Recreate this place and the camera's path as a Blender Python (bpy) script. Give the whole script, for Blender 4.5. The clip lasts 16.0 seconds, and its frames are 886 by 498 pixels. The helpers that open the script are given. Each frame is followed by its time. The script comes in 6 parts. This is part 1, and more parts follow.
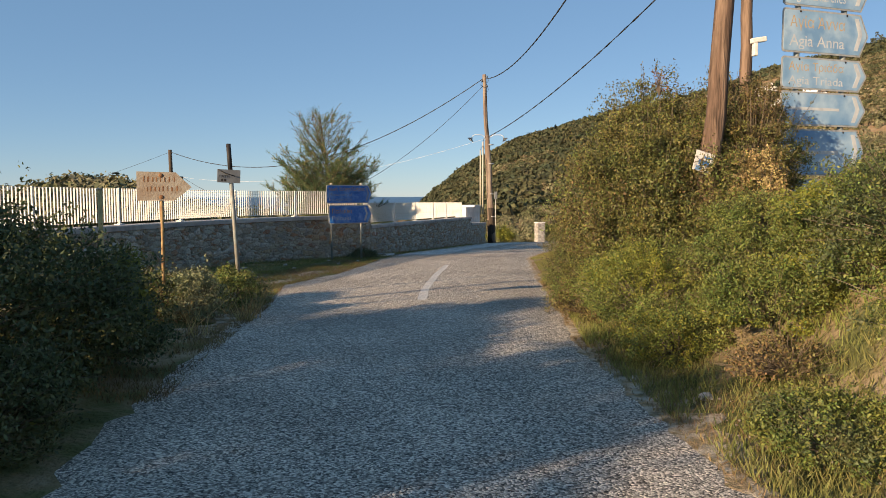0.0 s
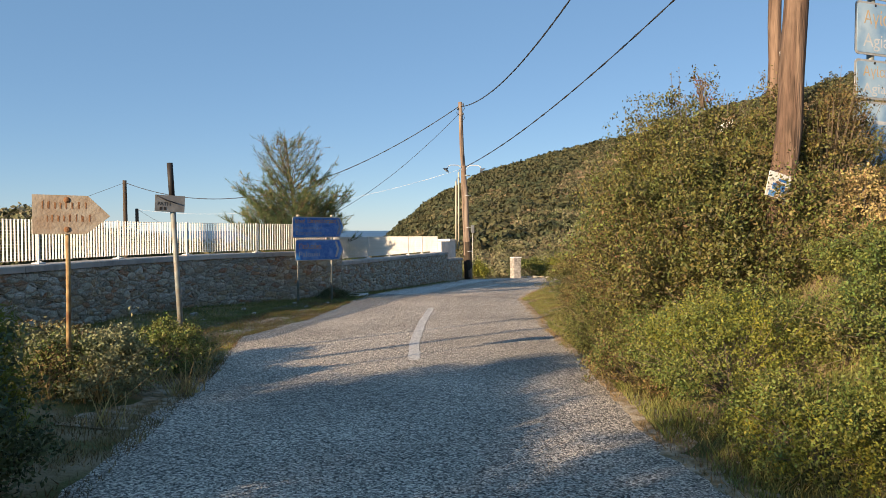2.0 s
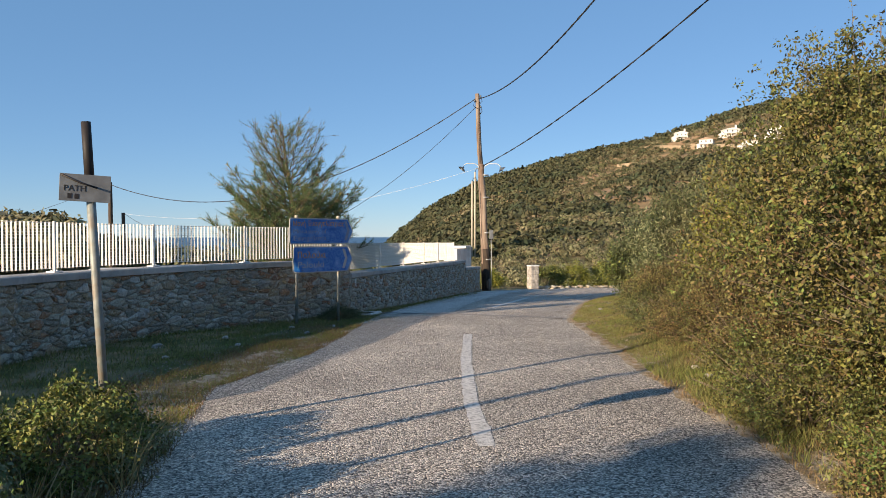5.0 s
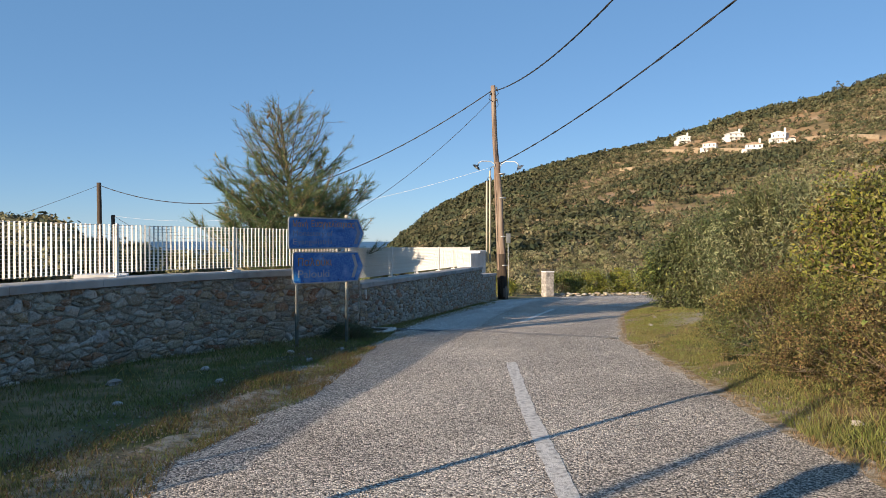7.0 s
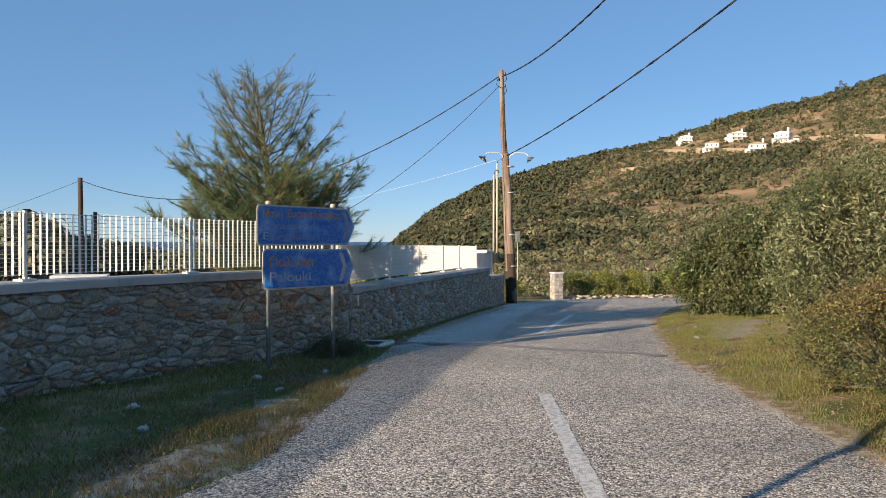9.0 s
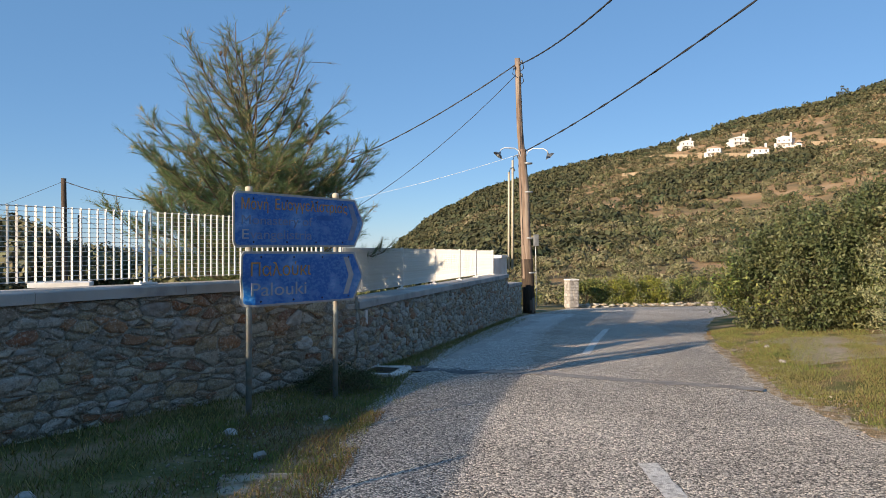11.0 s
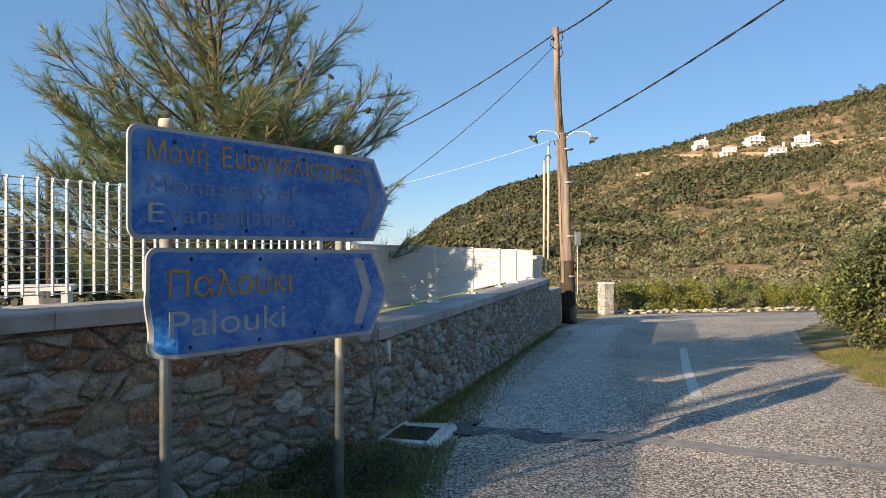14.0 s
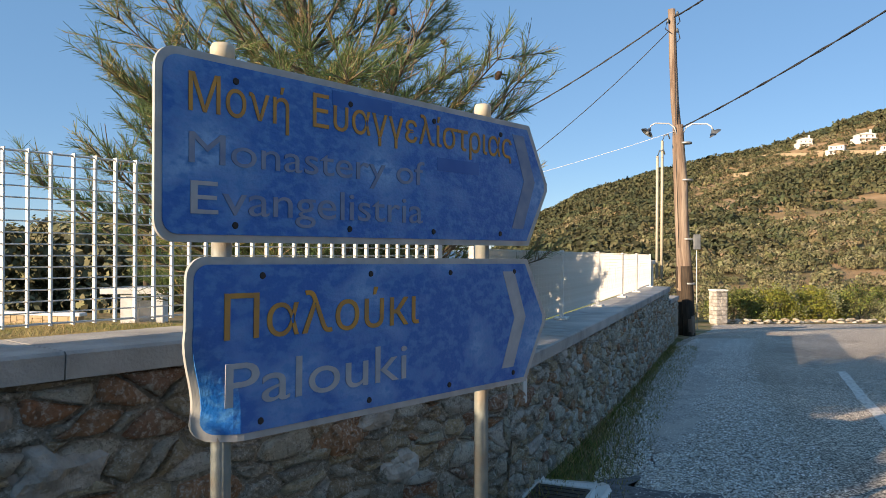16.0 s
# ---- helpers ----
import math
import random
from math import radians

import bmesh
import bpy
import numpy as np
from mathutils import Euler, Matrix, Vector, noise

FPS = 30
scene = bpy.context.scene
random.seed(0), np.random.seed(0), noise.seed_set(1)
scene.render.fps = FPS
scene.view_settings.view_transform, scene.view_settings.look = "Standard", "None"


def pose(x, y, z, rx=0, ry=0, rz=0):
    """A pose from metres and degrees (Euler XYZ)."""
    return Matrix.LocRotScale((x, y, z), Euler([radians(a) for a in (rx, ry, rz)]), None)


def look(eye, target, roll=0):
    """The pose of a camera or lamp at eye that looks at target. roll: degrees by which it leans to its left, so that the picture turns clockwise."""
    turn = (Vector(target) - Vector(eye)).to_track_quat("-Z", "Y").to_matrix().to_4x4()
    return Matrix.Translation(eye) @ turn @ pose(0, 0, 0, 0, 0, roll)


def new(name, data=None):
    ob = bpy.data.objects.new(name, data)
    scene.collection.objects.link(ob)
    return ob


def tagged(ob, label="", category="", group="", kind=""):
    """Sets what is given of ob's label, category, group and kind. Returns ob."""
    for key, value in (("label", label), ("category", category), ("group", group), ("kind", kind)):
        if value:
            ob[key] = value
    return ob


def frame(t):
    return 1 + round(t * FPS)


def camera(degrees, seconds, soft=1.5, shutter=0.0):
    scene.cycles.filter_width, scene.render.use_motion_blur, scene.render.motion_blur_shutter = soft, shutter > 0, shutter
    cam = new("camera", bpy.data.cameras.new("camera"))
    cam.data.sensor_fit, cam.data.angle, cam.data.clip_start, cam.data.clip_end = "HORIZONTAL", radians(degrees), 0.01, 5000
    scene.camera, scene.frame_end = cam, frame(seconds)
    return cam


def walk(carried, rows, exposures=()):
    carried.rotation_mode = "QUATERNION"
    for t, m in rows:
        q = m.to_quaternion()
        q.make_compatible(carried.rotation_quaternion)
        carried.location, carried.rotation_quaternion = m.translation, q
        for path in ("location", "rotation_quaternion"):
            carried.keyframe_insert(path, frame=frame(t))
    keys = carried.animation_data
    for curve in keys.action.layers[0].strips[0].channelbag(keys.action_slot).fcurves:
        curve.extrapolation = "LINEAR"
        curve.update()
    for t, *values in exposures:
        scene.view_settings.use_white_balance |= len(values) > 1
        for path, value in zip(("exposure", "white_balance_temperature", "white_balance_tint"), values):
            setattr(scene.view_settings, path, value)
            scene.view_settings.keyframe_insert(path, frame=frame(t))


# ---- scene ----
cam = camera(60.8, 16.0, soft=0.8)
METRES, EYE, TILT, LEAN, TURN = 19.7, 1.5, -3.55, -1.4, -6.1
ROWS = [
    (0.0, 0.0, 0.0, 0.0, -0.02, -0.58, 1.52),
    (0.5, -0.0028, 0.0295, 0.003, -1.95, 1.01, 1.73),
    (1.0, -0.007, 0.062, 0.0046, -2.45, 1.57, 1.65),
    (1.5, -0.0161, 0.0933, 0.0066, -2.46, 1.84, 1.56),
    (2.0, -0.0209, 0.125, 0.0074, -2.64, 1.91, 1.61),
    (2.5, -0.0283, 0.1572, 0.0092, -2.64, 2.02, 1.55),
    (3.0, -0.0307, 0.1875, 0.0101, -2.74, 2.17, 1.67),
    (3.5, -0.0349, 0.2233, 0.0113, -2.72, 2.17, 1.59),
    (4.0, -0.0392, 0.2553, 0.0135, -2.68, 2.18, 1.64),
    (6.5, -0.0632, 0.4251, 0.0242, -2.68, 2.75, 1.51),
    (7.0, -0.0682, 0.4595, 0.0256, -2.68, 2.74, 1.53),
    (7.5, -0.067, 0.4915, 0.0266, -2.7, 2.79, 1.57),
    (8.0, -0.0673, 0.5242, 0.0273, -2.68, 2.74, 1.53),
    (8.5, -0.0659, 0.5573, 0.0288, -2.67, 2.81, 1.5),
    (9.0, -0.0686, 0.5907, 0.0294, -2.69, 2.78, 1.46),
    (9.5, -0.0699, 0.6222, 0.0316, -2.7, 2.85, 1.52),
    (10.0, -0.0743, 0.6565, 0.0324, -2.72, 3.08, 1.44),
    (12.5, -0.0951, 0.815, 0.0402, -2.82, 3.25, 1.51),
    (13.0, -0.0945, 0.847, 0.0418, -2.81, 3.21, 1.41),
    (13.5, -0.0986, 0.8782, 0.043, -2.45, 3.23, 1.32),
    (14.0, -0.0988, 0.9085, 0.0443, -2.01, 3.28, 1.36),
    (14.5, -0.1036, 0.9373, 0.0456, -0.4, 3.39, 1.24),
    (15.0, -0.1086, 0.9632, 0.0486, 1.19, 3.44, 1.05),
    (15.5, -0.1131, 0.9798, 0.0507, 3.84, 3.57, 0.85),
    (16.0, -0.1185, 0.9871, 0.0504, 4.55, 3.64, 0.83),
]
walk(cam, [(t, pose(0, 0, EYE, TILT, LEAN, TURN) @ pose(METRES * x, METRES * y, METRES * z, 90 + pitch, roll, yaw)) for t, x, y, z, yaw, pitch, roll in ROWS],
     exposures=[(0.0, 0.86, 7300, 14), (1.0, 1.0, 7300, 14), (3.5, 0.97, 6800, 13), (7.0, 0.86, 6400, 12), (10.0, 0.87, 6350, 12), (12.5, 0.96, 6450, 12), (14.0, 1.06, 6650, 12), (16.0, 1.12, 6900, 13)])

# ---- world, sun, exposure ----
SUN_AZ = math.atan2(-0.817, -0.577)
SUN_EL = radians(15.5)
SUN_DIR = Vector((math.sin(SUN_AZ) * math.cos(SUN_EL), math.cos(SUN_AZ) * math.cos(SUN_EL), math.sin(SUN_EL)))
world = bpy.data.worlds.new("sky_world")
scene.world = world
world.use_nodes = True
wn = world.node_tree.nodes
sky = wn.new("ShaderNodeTexSky")
sky.sky_type = 'NISHITA'
sky.sun_disc = False
sky.sun_elevation = SUN_EL
sky.sun_rotation = SUN_AZ
sky.altitude = 800
sky.air_density = 0.8
sky.dust_density = 0.0
sky.ozone_density = 2.6
wn["Background"].inputs["Strength"].default_value = 0.092
haze = wn.new("ShaderNodeMix")
haze.data_type = 'RGBA'
haze.inputs["Factor"].default_value = 0.6
haze.inputs["B"].default_value = (0.82, 1.95, 3.5, 1)
world.node_tree.links.new(sky.outputs["Color"], haze.inputs["A"])
world.node_tree.links.new(haze.outputs["Result"], wn["Background"].inputs["Color"])
sun_data = bpy.data.lights.new("sun", 'SUN')
sun_data.energy = 4.6
sun_data.angle = radians(0.53)
sun_data.color = (1.0, 0.79, 0.55)
sun = new("sun", sun_data)
sun.matrix_world = look(SUN_DIR * 80, (0, 0, 0))

# ---- materials ----
MATS = {}


def mat(name, col, rough=0.8, metal=0.0, second=None, scale=4.0, detail=6.0, lo=0.35, hi=0.65, bump=0.0, bump_scale=40.0,
        vary=0.0, island=False, third=None, third_scale=0.6, spec=0.3, trans=0.0, stretch=None):
    """A node material: two or three colours mixed by noise, fine relief, and a change from piece to piece."""
    m = bpy.data.materials.new(name)
    m.use_nodes = True
    nt = m.node_tree
    n, l = nt.nodes, nt.links
    b = n["Principled BSDF"]
    b.inputs["Roughness"].default_value = rough
    b.inputs["Metallic"].default_value = metal
    b.inputs["Specular IOR Level"].default_value = spec
    tc = n.new("ShaderNodeTexCoord")
    out = None
    src = tc.outputs["Object"]
    if stretch:
        mp = n.new("ShaderNodeMapping")
        mp.inputs["Scale"].default_value = stretch
        l.new(src, mp.inputs["Vector"])
        src = mp.outputs["Vector"]

    def noise_fac(sc, a, c, det=detail):
        t = n.new("ShaderNodeTexNoise")
        t.inputs["Scale"].default_value = sc
        t.inputs["Detail"].default_value = det
        l.new(src, t.inputs["Vector"])
        r = n.new("ShaderNodeMapRange")
        r.inputs["From Min"].default_value = a
        r.inputs["From Max"].default_value = c
        l.new(t.outputs["Fac"], r.inputs["Value"])
        return r.outputs["Result"]

    def mix(fac, a, c):
        x = n.new("ShaderNodeMix")
        x.data_type = 'RGBA'
        l.new(fac, x.inputs["Factor"])
        for v, s in ((a, x.inputs["A"]), (c, x.inputs["B"])):
            if isinstance(v, tuple):
                s.default_value = (*v, 1)
            else:
                l.new(v, s)
        return x.outputs["Result"]

    cur = col
    if second:
        cur = mix(noise_fac(scale, lo, hi), cur, second)
    if third:
        cur = mix(noise_fac(third_scale, 0.45, 0.62), cur, third)
    if vary > 0:
        if island:
            g = n.new("ShaderNodeNewGeometry")
            rnd = g.outputs["Random Per Island"]
        else:
            g = n.new("ShaderNodeObjectInfo")
            rnd = g.outputs["Random"]
        hs = n.new("ShaderNodeHueSaturation")
        for key, a, c, k in (("Value", 1 - vary, 1 + vary, 1.0), ("Hue", 0.5 - vary * 0.06, 0.5 + vary * 0.06, 7.31)):
            wrap = n.new("ShaderNodeMath")
            wrap.operation = 'MULTIPLY'
            wrap.inputs[1].default_value = k
            l.new(rnd, wrap.inputs[0])
            fr = n.new("ShaderNodeMath")
            fr.operation = 'FRACT'
            l.new(wrap.outputs[0], fr.inputs[0])
            r = n.new("ShaderNodeMapRange")
            r.inputs["To Min"].default_value = a
            r.inputs["To Max"].default_value = c
            l.new(fr.outputs[0], r.inputs["Value"])
            l.new(r.outputs["Result"], hs.inputs[key])
        if isinstance(cur, tuple):
            hs.inputs["Color"].default_value = (*cur, 1)
        else:
            l.new(cur, hs.inputs["Color"])
        cur = hs.outputs["Color"]
    if isinstance(cur, tuple):
        b.inputs["Base Color"].default_value = (*cur, 1)
    else:
        l.new(cur, b.inputs["Base Color"])
    if bump > 0:
        t = n.new("ShaderNodeTexNoise")
        t.inputs["Scale"].default_value = bump_scale
        t.inputs["Detail"].default_value = 5
        l.new(src, t.inputs["Vector"])
        bp = n.new("ShaderNodeBump")
        bp.inputs["Strength"].default_value = min(1.0, bump)
        bp.inputs["Distance"].default_value = 0.02
        l.new(t.outputs["Fac"], bp.inputs["Height"])
        l.new(bp.outputs["Normal"], b.inputs["Normal"])
    if trans > 0:
        tr = n.new("ShaderNodeBsdfTranslucent")
        if isinstance(cur, tuple):
            tr.inputs["Color"].default_value = (*cur, 1)
        else:
            l.new(cur, tr.inputs["Color"])
        ms = n.new("ShaderNodeMixShader")
        ms.inputs["Fac"].default_value = trans
        l.new(b.outputs["BSDF"], ms.inputs[1])
        l.new(tr.outputs["BSDF"], ms.inputs[2])
        l.new(ms.outputs["Shader"], n["Material Output"].inputs["Surface"])
    MATS[name] = m
    return m


def asphalt():
    """Chip-seal asphalt: pale stone chips in dark binder, with worn wheel tracks and stains."""
    m = bpy.data.materials.new("asphalt")
    m.use_nodes = True
    n, l = m.node_tree.nodes, m.node_tree.links
    b = n["Principled BSDF"]
    b.inputs["Roughness"].default_value = 0.85
    b.inputs["Specular IOR Level"].default_value = 0.25
    tc = n.new("ShaderNodeTexCoord")
    vo = n.new("ShaderNodeTexVoronoi")
    vo.inputs["Scale"].default_value = 74
    l.new(tc.outputs["Object"], vo.inputs["Vector"])
    cr = n.new("ShaderNodeValToRGB")
    e = cr.color_ramp.elements
    e[0].position, e[0].color = 0.0, (0.045, 0.041, 0.038, 1)
    e[1].position, e[1].color = 1.0, (0.97, 0.88, 0.75, 1)
    x = cr.color_ramp.elements.new(0.55)
    x.color = (0.41, 0.365, 0.31, 1)
    sep = n.new("ShaderNodeSeparateColor")
    l.new(vo.outputs["Color"], sep.inputs["Color"])
    l.new(sep.outputs["Red"], cr.inputs["Fac"])
    big = n.new("ShaderNodeTexNoise")
    big.inputs["Scale"].default_value = 0.55
    big.inputs["Detail"].default_value = 5
    l.new(tc.outputs["Object"], big.inputs["Vector"])
    rg = n.new("ShaderNodeMapRange")
    rg.inputs["From Min"].default_value, rg.inputs["From Max"].default_value = 0.3, 0.7
    rg.inputs["To Min"].default_value, rg.inputs["To Max"].default_value = 0.72, 1.08
    l.new(big.outputs["Fac"], rg.inputs["Value"])
    hs = n.new("ShaderNodeHueSaturation")
    l.new(cr.outputs["Color"], hs.inputs["Color"])
    l.new(rg.outputs["Result"], hs.inputs["Value"])
    l.new(hs.outputs["Color"], b.inputs["Base Color"])
    bp = n.new("ShaderNodeBump")
    bp.inputs["Strength"].default_value = 0.9
    bp.inputs["Distance"].default_value = 0.012
    bp.invert = True
    l.new(vo.outputs["Distance"], bp.inputs["Height"])
    l.new(bp.outputs["Normal"], b.inputs["Normal"])
    MATS["asphalt"] = m
    return m


asphalt()
mat("verge_grass", (0.154, 0.196, 0.055), 0.95, second=(0.350, 0.274, 0.131), scale=2.2, third=(0.218, 0.263, 0.066), third_scale=0.5, bump=1.0, bump_scale=30)
mat("gravel", (0.40, 0.35, 0.27), 0.95, second=(0.26, 0.22, 0.16), scale=14, third=(0.30, 0.24, 0.15), third_scale=1.2, bump=1.0, bump_scale=45)
mat("litter", (0.375, 0.263, 0.150), 0.95, second=(0.150, 0.125, 0.069), scale=19, third=(0.450, 0.388, 0.300), third_scale=7, bump=1.0, bump_scale=50)
mat("pale_gravel", (0.52, 0.49, 0.45), 0.9, second=(0.22, 0.20, 0.185), scale=38, lo=0.44, hi=0.60, third=(0.50, 0.46, 0.41), third_scale=3, bump=1.0, bump_scale=60)
mat("line_paint", (0.720, 0.684, 0.624), 0.7, second=(0.324, 0.300, 0.264), scale=26, lo=0.44, hi=0.70, bump=0.4, bump_scale=90)
mat("cement_patch", (0.36, 0.34, 0.31), 0.9, second=(0.24, 0.22, 0.20), scale=9, bump=0.4, bump_scale=60)
mat("fresh_asphalt", (0.100, 0.100, 0.104), 0.9, second=(0.200, 0.200, 0.200), scale=22, bump=0.7, bump_scale=80)
mat("stone_pale", (0.50, 0.47, 0.43), 0.8, second=(0.30, 0.28, 0.25), scale=9, bump=0.9, bump_scale=40, vary=0.2)
mat("coping_concrete", (0.42, 0.41, 0.39), 0.85, second=(0.30, 0.29, 0.275), scale=6, third=(0.5, 0.48, 0.45), third_scale=1.5, bump=0.4, bump_scale=60)
mat("fence_white", (0.74, 0.73, 0.70), 0.45, second=(0.64, 0.62, 0.57), scale=14, spec=0.5)
mat("white_plaster", (0.80, 0.79, 0.76), 0.8, second=(0.66, 0.64, 0.6), scale=3, bump=0.2, bump_scale=40)
mat("pole_wood", (0.155, 0.098, 0.07), 0.85, second=(0.075, 0.05, 0.036), scale=5, third=(0.25, 0.17, 0.12), third_scale=1.5, bump=0.9, bump_scale=9, stretch=(6, 6, 0.5))
mat("pole_wood_dark", (0.10, 0.075, 0.055), 0.85, second=(0.06, 0.045, 0.035), scale=5, bump=0.8, bump_scale=9, stretch=(6, 6, 0.5))
mat("tar_wood", (0.035, 0.028, 0.022), 0.8, second=(0.07, 0.05, 0.035), scale=6, bump=0.6, bump_scale=20, stretch=(6, 6, 0.6))
mat("galvanised", (0.46, 0.47, 0.47), 0.5, 0.6, second=(0.34, 0.35, 0.35), scale=25, bump=0.1)
mat("post_grey", (0.29, 0.32, 0.305), 0.55, 0.2, second=(0.21, 0.235, 0.22), scale=12, third=(0.25, 0.22, 0.18), third_scale=7, bump=0.2)
mat("cap_cream", (0.540, 0.495, 0.390), 0.5, second=(0.450, 0.405, 0.315), scale=20)
mat("sign_blue", (0.007, 0.125, 0.45), 0.42, second=(0.19, 0.38, 0.66), scale=3.0, detail=15, lo=0.49, hi=0.68, third=(0.05, 0.21, 0.52), third_scale=24.0, stretch=(1, 1, 1.5), spec=0.5, bump=0.2, bump_scale=60)
mat("sign_border", (0.440, 0.449, 0.440), 0.45, second=(0.317, 0.326, 0.326), scale=12, spec=0.5)
mat("sign_patch", (0.014, 0.11, 0.38), 0.4, second=(0.04, 0.15, 0.44), scale=6)
mat("letter_orange", (0.56, 0.29, 0.06), 0.6, second=(0.38, 0.21, 0.07), scale=14)
mat("letter_white", (0.42, 0.435, 0.45), 0.6, second=(0.32, 0.345, 0.38), scale=14)
mat("letter_faded", (0.225, 0.275, 0.37), 0.6, second=(0.14, 0.20, 0.33), scale=14)
mat("sign_old_blue", (0.270, 0.446, 0.621), 0.5, second=(0.432, 0.581, 0.702), scale=3, third=(0.176, 0.338, 0.540), third_scale=2)
mat("letter_old_orange", (0.62, 0.42, 0.20), 0.6, second=(0.45, 0.40, 0.33), scale=9)
mat("letter_old_white", (0.66, 0.67, 0.66), 0.6, second=(0.5, 0.53, 0.56), scale=9)
mat("rust_face", (0.37, 0.33, 0.27), 0.8, second=(0.24, 0.17, 0.115), scale=9, lo=0.45, hi=0.75, third=(0.29, 0.215, 0.155), third_scale=3, bump=0.3)
mat("rust_dark", (0.16, 0.075, 0.04), 0.85, second=(0.30, 0.15, 0.07), scale=9, bump=0.4)
mat("post_rust", (0.32, 0.20, 0.09), 0.8, second=(0.45, 0.33, 0.16), scale=9, third=(0.2, 0.1, 0.05), third_scale=5, bump=0.4)
mat("post_yellow", (0.52, 0.40, 0.16), 0.7, second=(0.40, 0.30, 0.14), scale=9, bump=0.2)
mat("plate_white", (0.20, 0.215, 0.225), 0.6, second=(0.13, 0.14, 0.15), scale=9)
mat("black_paint", (0.02, 0.02, 0.02), 0.6, second=(0.035, 0.03, 0.03), scale=9)
mat("cable_black", (0.025, 0.027, 0.03), 0.6, second=(0.04, 0.04, 0.045), scale=9)
mat("cable_white", (0.70, 0.71, 0.72), 0.5, second=(0.6, 0.6, 0.6), scale=5)
mat("iron_grate", (0.045, 0.042, 0.04), 0.6, 0.5, second=(0.09, 0.07, 0.055), scale=20, bump=0.3)
mat("lamp_metal", (0.10, 0.12, 0.14), 0.5, 0.5, second=(0.16, 0.17, 0.18), scale=9)
mat("bark", (0.16, 0.125, 0.09), 0.9, second=(0.09, 0.07, 0.05), scale=14, bump=0.8, bump_scale=40)
mat("twig", (0.25, 0.20, 0.145), 0.9, second=(0.15, 0.115, 0.08), scale=8)
mat("cone_brown", (0.07, 0.045, 0.035), 0.85, second=(0.12, 0.075, 0.05), scale=30)
mat("leaf_oak", (0.080, 0.100, 0.025), 0.6, second=(0.150, 0.132, 0.036), scale=1.6, vary=0.8, island=True, trans=0.1, spec=0.4)
mat("leaf_green", (0.105, 0.143, 0.033), 0.6, second=(0.180, 0.190, 0.048), scale=1.8, vary=0.7, island=True, trans=0.18, spec=0.4)
mat("leaf_dark", (0.072, 0.100, 0.040), 0.6, second=(0.122, 0.129, 0.051), scale=1.6, vary=0.45, island=True, trans=0.2, spec=0.4)
mat("leaf_olive", (0.195, 0.220, 0.106), 0.6, second=(0.276, 0.276, 0.146), scale=1.6, vary=0.4, island=True, trans=0.2, spec=0.4)
mat("leaf_brown", (0.165, 0.118, 0.048), 0.7, second=(0.105, 0.098, 0.036), scale=1.8, vary=0.75, island=True, trans=0.08)
mat("leaf_yellow", (0.275, 0.267, 0.044), 0.7, second=(0.172, 0.203, 0.044), scale=3, vary=0.4, island=True, trans=0.3)
mat("leaf_red", (0.24, 0.075, 0.03), 0.7, second=(0.30, 0.14, 0.05), scale=3, vary=0.4, island=True, trans=0.3)
mat("needle", (0.165, 0.225, 0.085), 0.6, second=(0.10, 0.165, 0.08), scale=1.2, vary=0.45, island=True, trans=0.4)
mat("needle_dry", (0.404, 0.313, 0.143), 0.7, second=(0.283, 0.243, 0.101), scale=1.2, vary=0.4, island=True, trans=0.2)
mat("grass_blade", (0.165, 0.195, 0.052), 0.8, second=(0.225, 0.215, 0.078), scale=1.2, vary=0.5, island=True, trans=0.3)
mat("grass_dry", (0.255, 0.187, 0.085), 0.85, second=(0.170, 0.111, 0.051), scale=1.5, vary=0.45, island=True, trans=0.2)
mat("wood_far", (0.056, 0.060, 0.028), 0.9, second=(0.100, 0.094, 0.046), scale=0.9, third=(0.052, 0.066, 0.034), third_scale=0.12, bump=1.0, bump_scale=3, vary=0.45, island=True)
mat("scrub_far", (0.131, 0.112, 0.060), 0.9, second=(0.207, 0.161, 0.094), scale=0.9, third=(0.100, 0.100, 0.050), third_scale=0.12, bump=1.0, bump_scale=3, vary=0.45, island=True)
mat("olive_far", (0.135, 0.135, 0.068), 0.9, second=(0.22, 0.20, 0.12), scale=0.9, third=(0.086, 0.097, 0.040), third_scale=0.12, bump=1.0, bump_scale=3, vary=0.45, island=True)
mat("pebble", (0.766, 0.739, 0.700), 0.85, second=(0.528, 0.502, 0.462), scale=30, vary=0.4, island=True)
mat("grit", (0.34, 0.30, 0.25), 0.9, second=(0.22, 0.18, 0.14), scale=30, vary=0.4, island=True)
mat("grass_straw", (0.483, 0.380, 0.172), 0.85, second=(0.345, 0.253, 0.115), scale=1.5, vary=0.4, island=True, trans=0.25)
mat("sea", (0.03, 0.075, 0.14), 0.35, second=(0.04, 0.09, 0.16), scale=0.01)
mat("roof_tile", (0.40, 0.30, 0.22), 0.8, second=(0.30, 0.22, 0.16), scale=2)
mat("window_dark", (0.030, 0.035, 0.045), 0.15, second=(0.050, 0.055, 0.060), scale=3, spec=0.6)
mat("terrace_wall", (0.45, 0.35, 0.225), 0.9, second=(0.32, 0.24, 0.15), scale=1.1, bump=0.6, bump_scale=3)


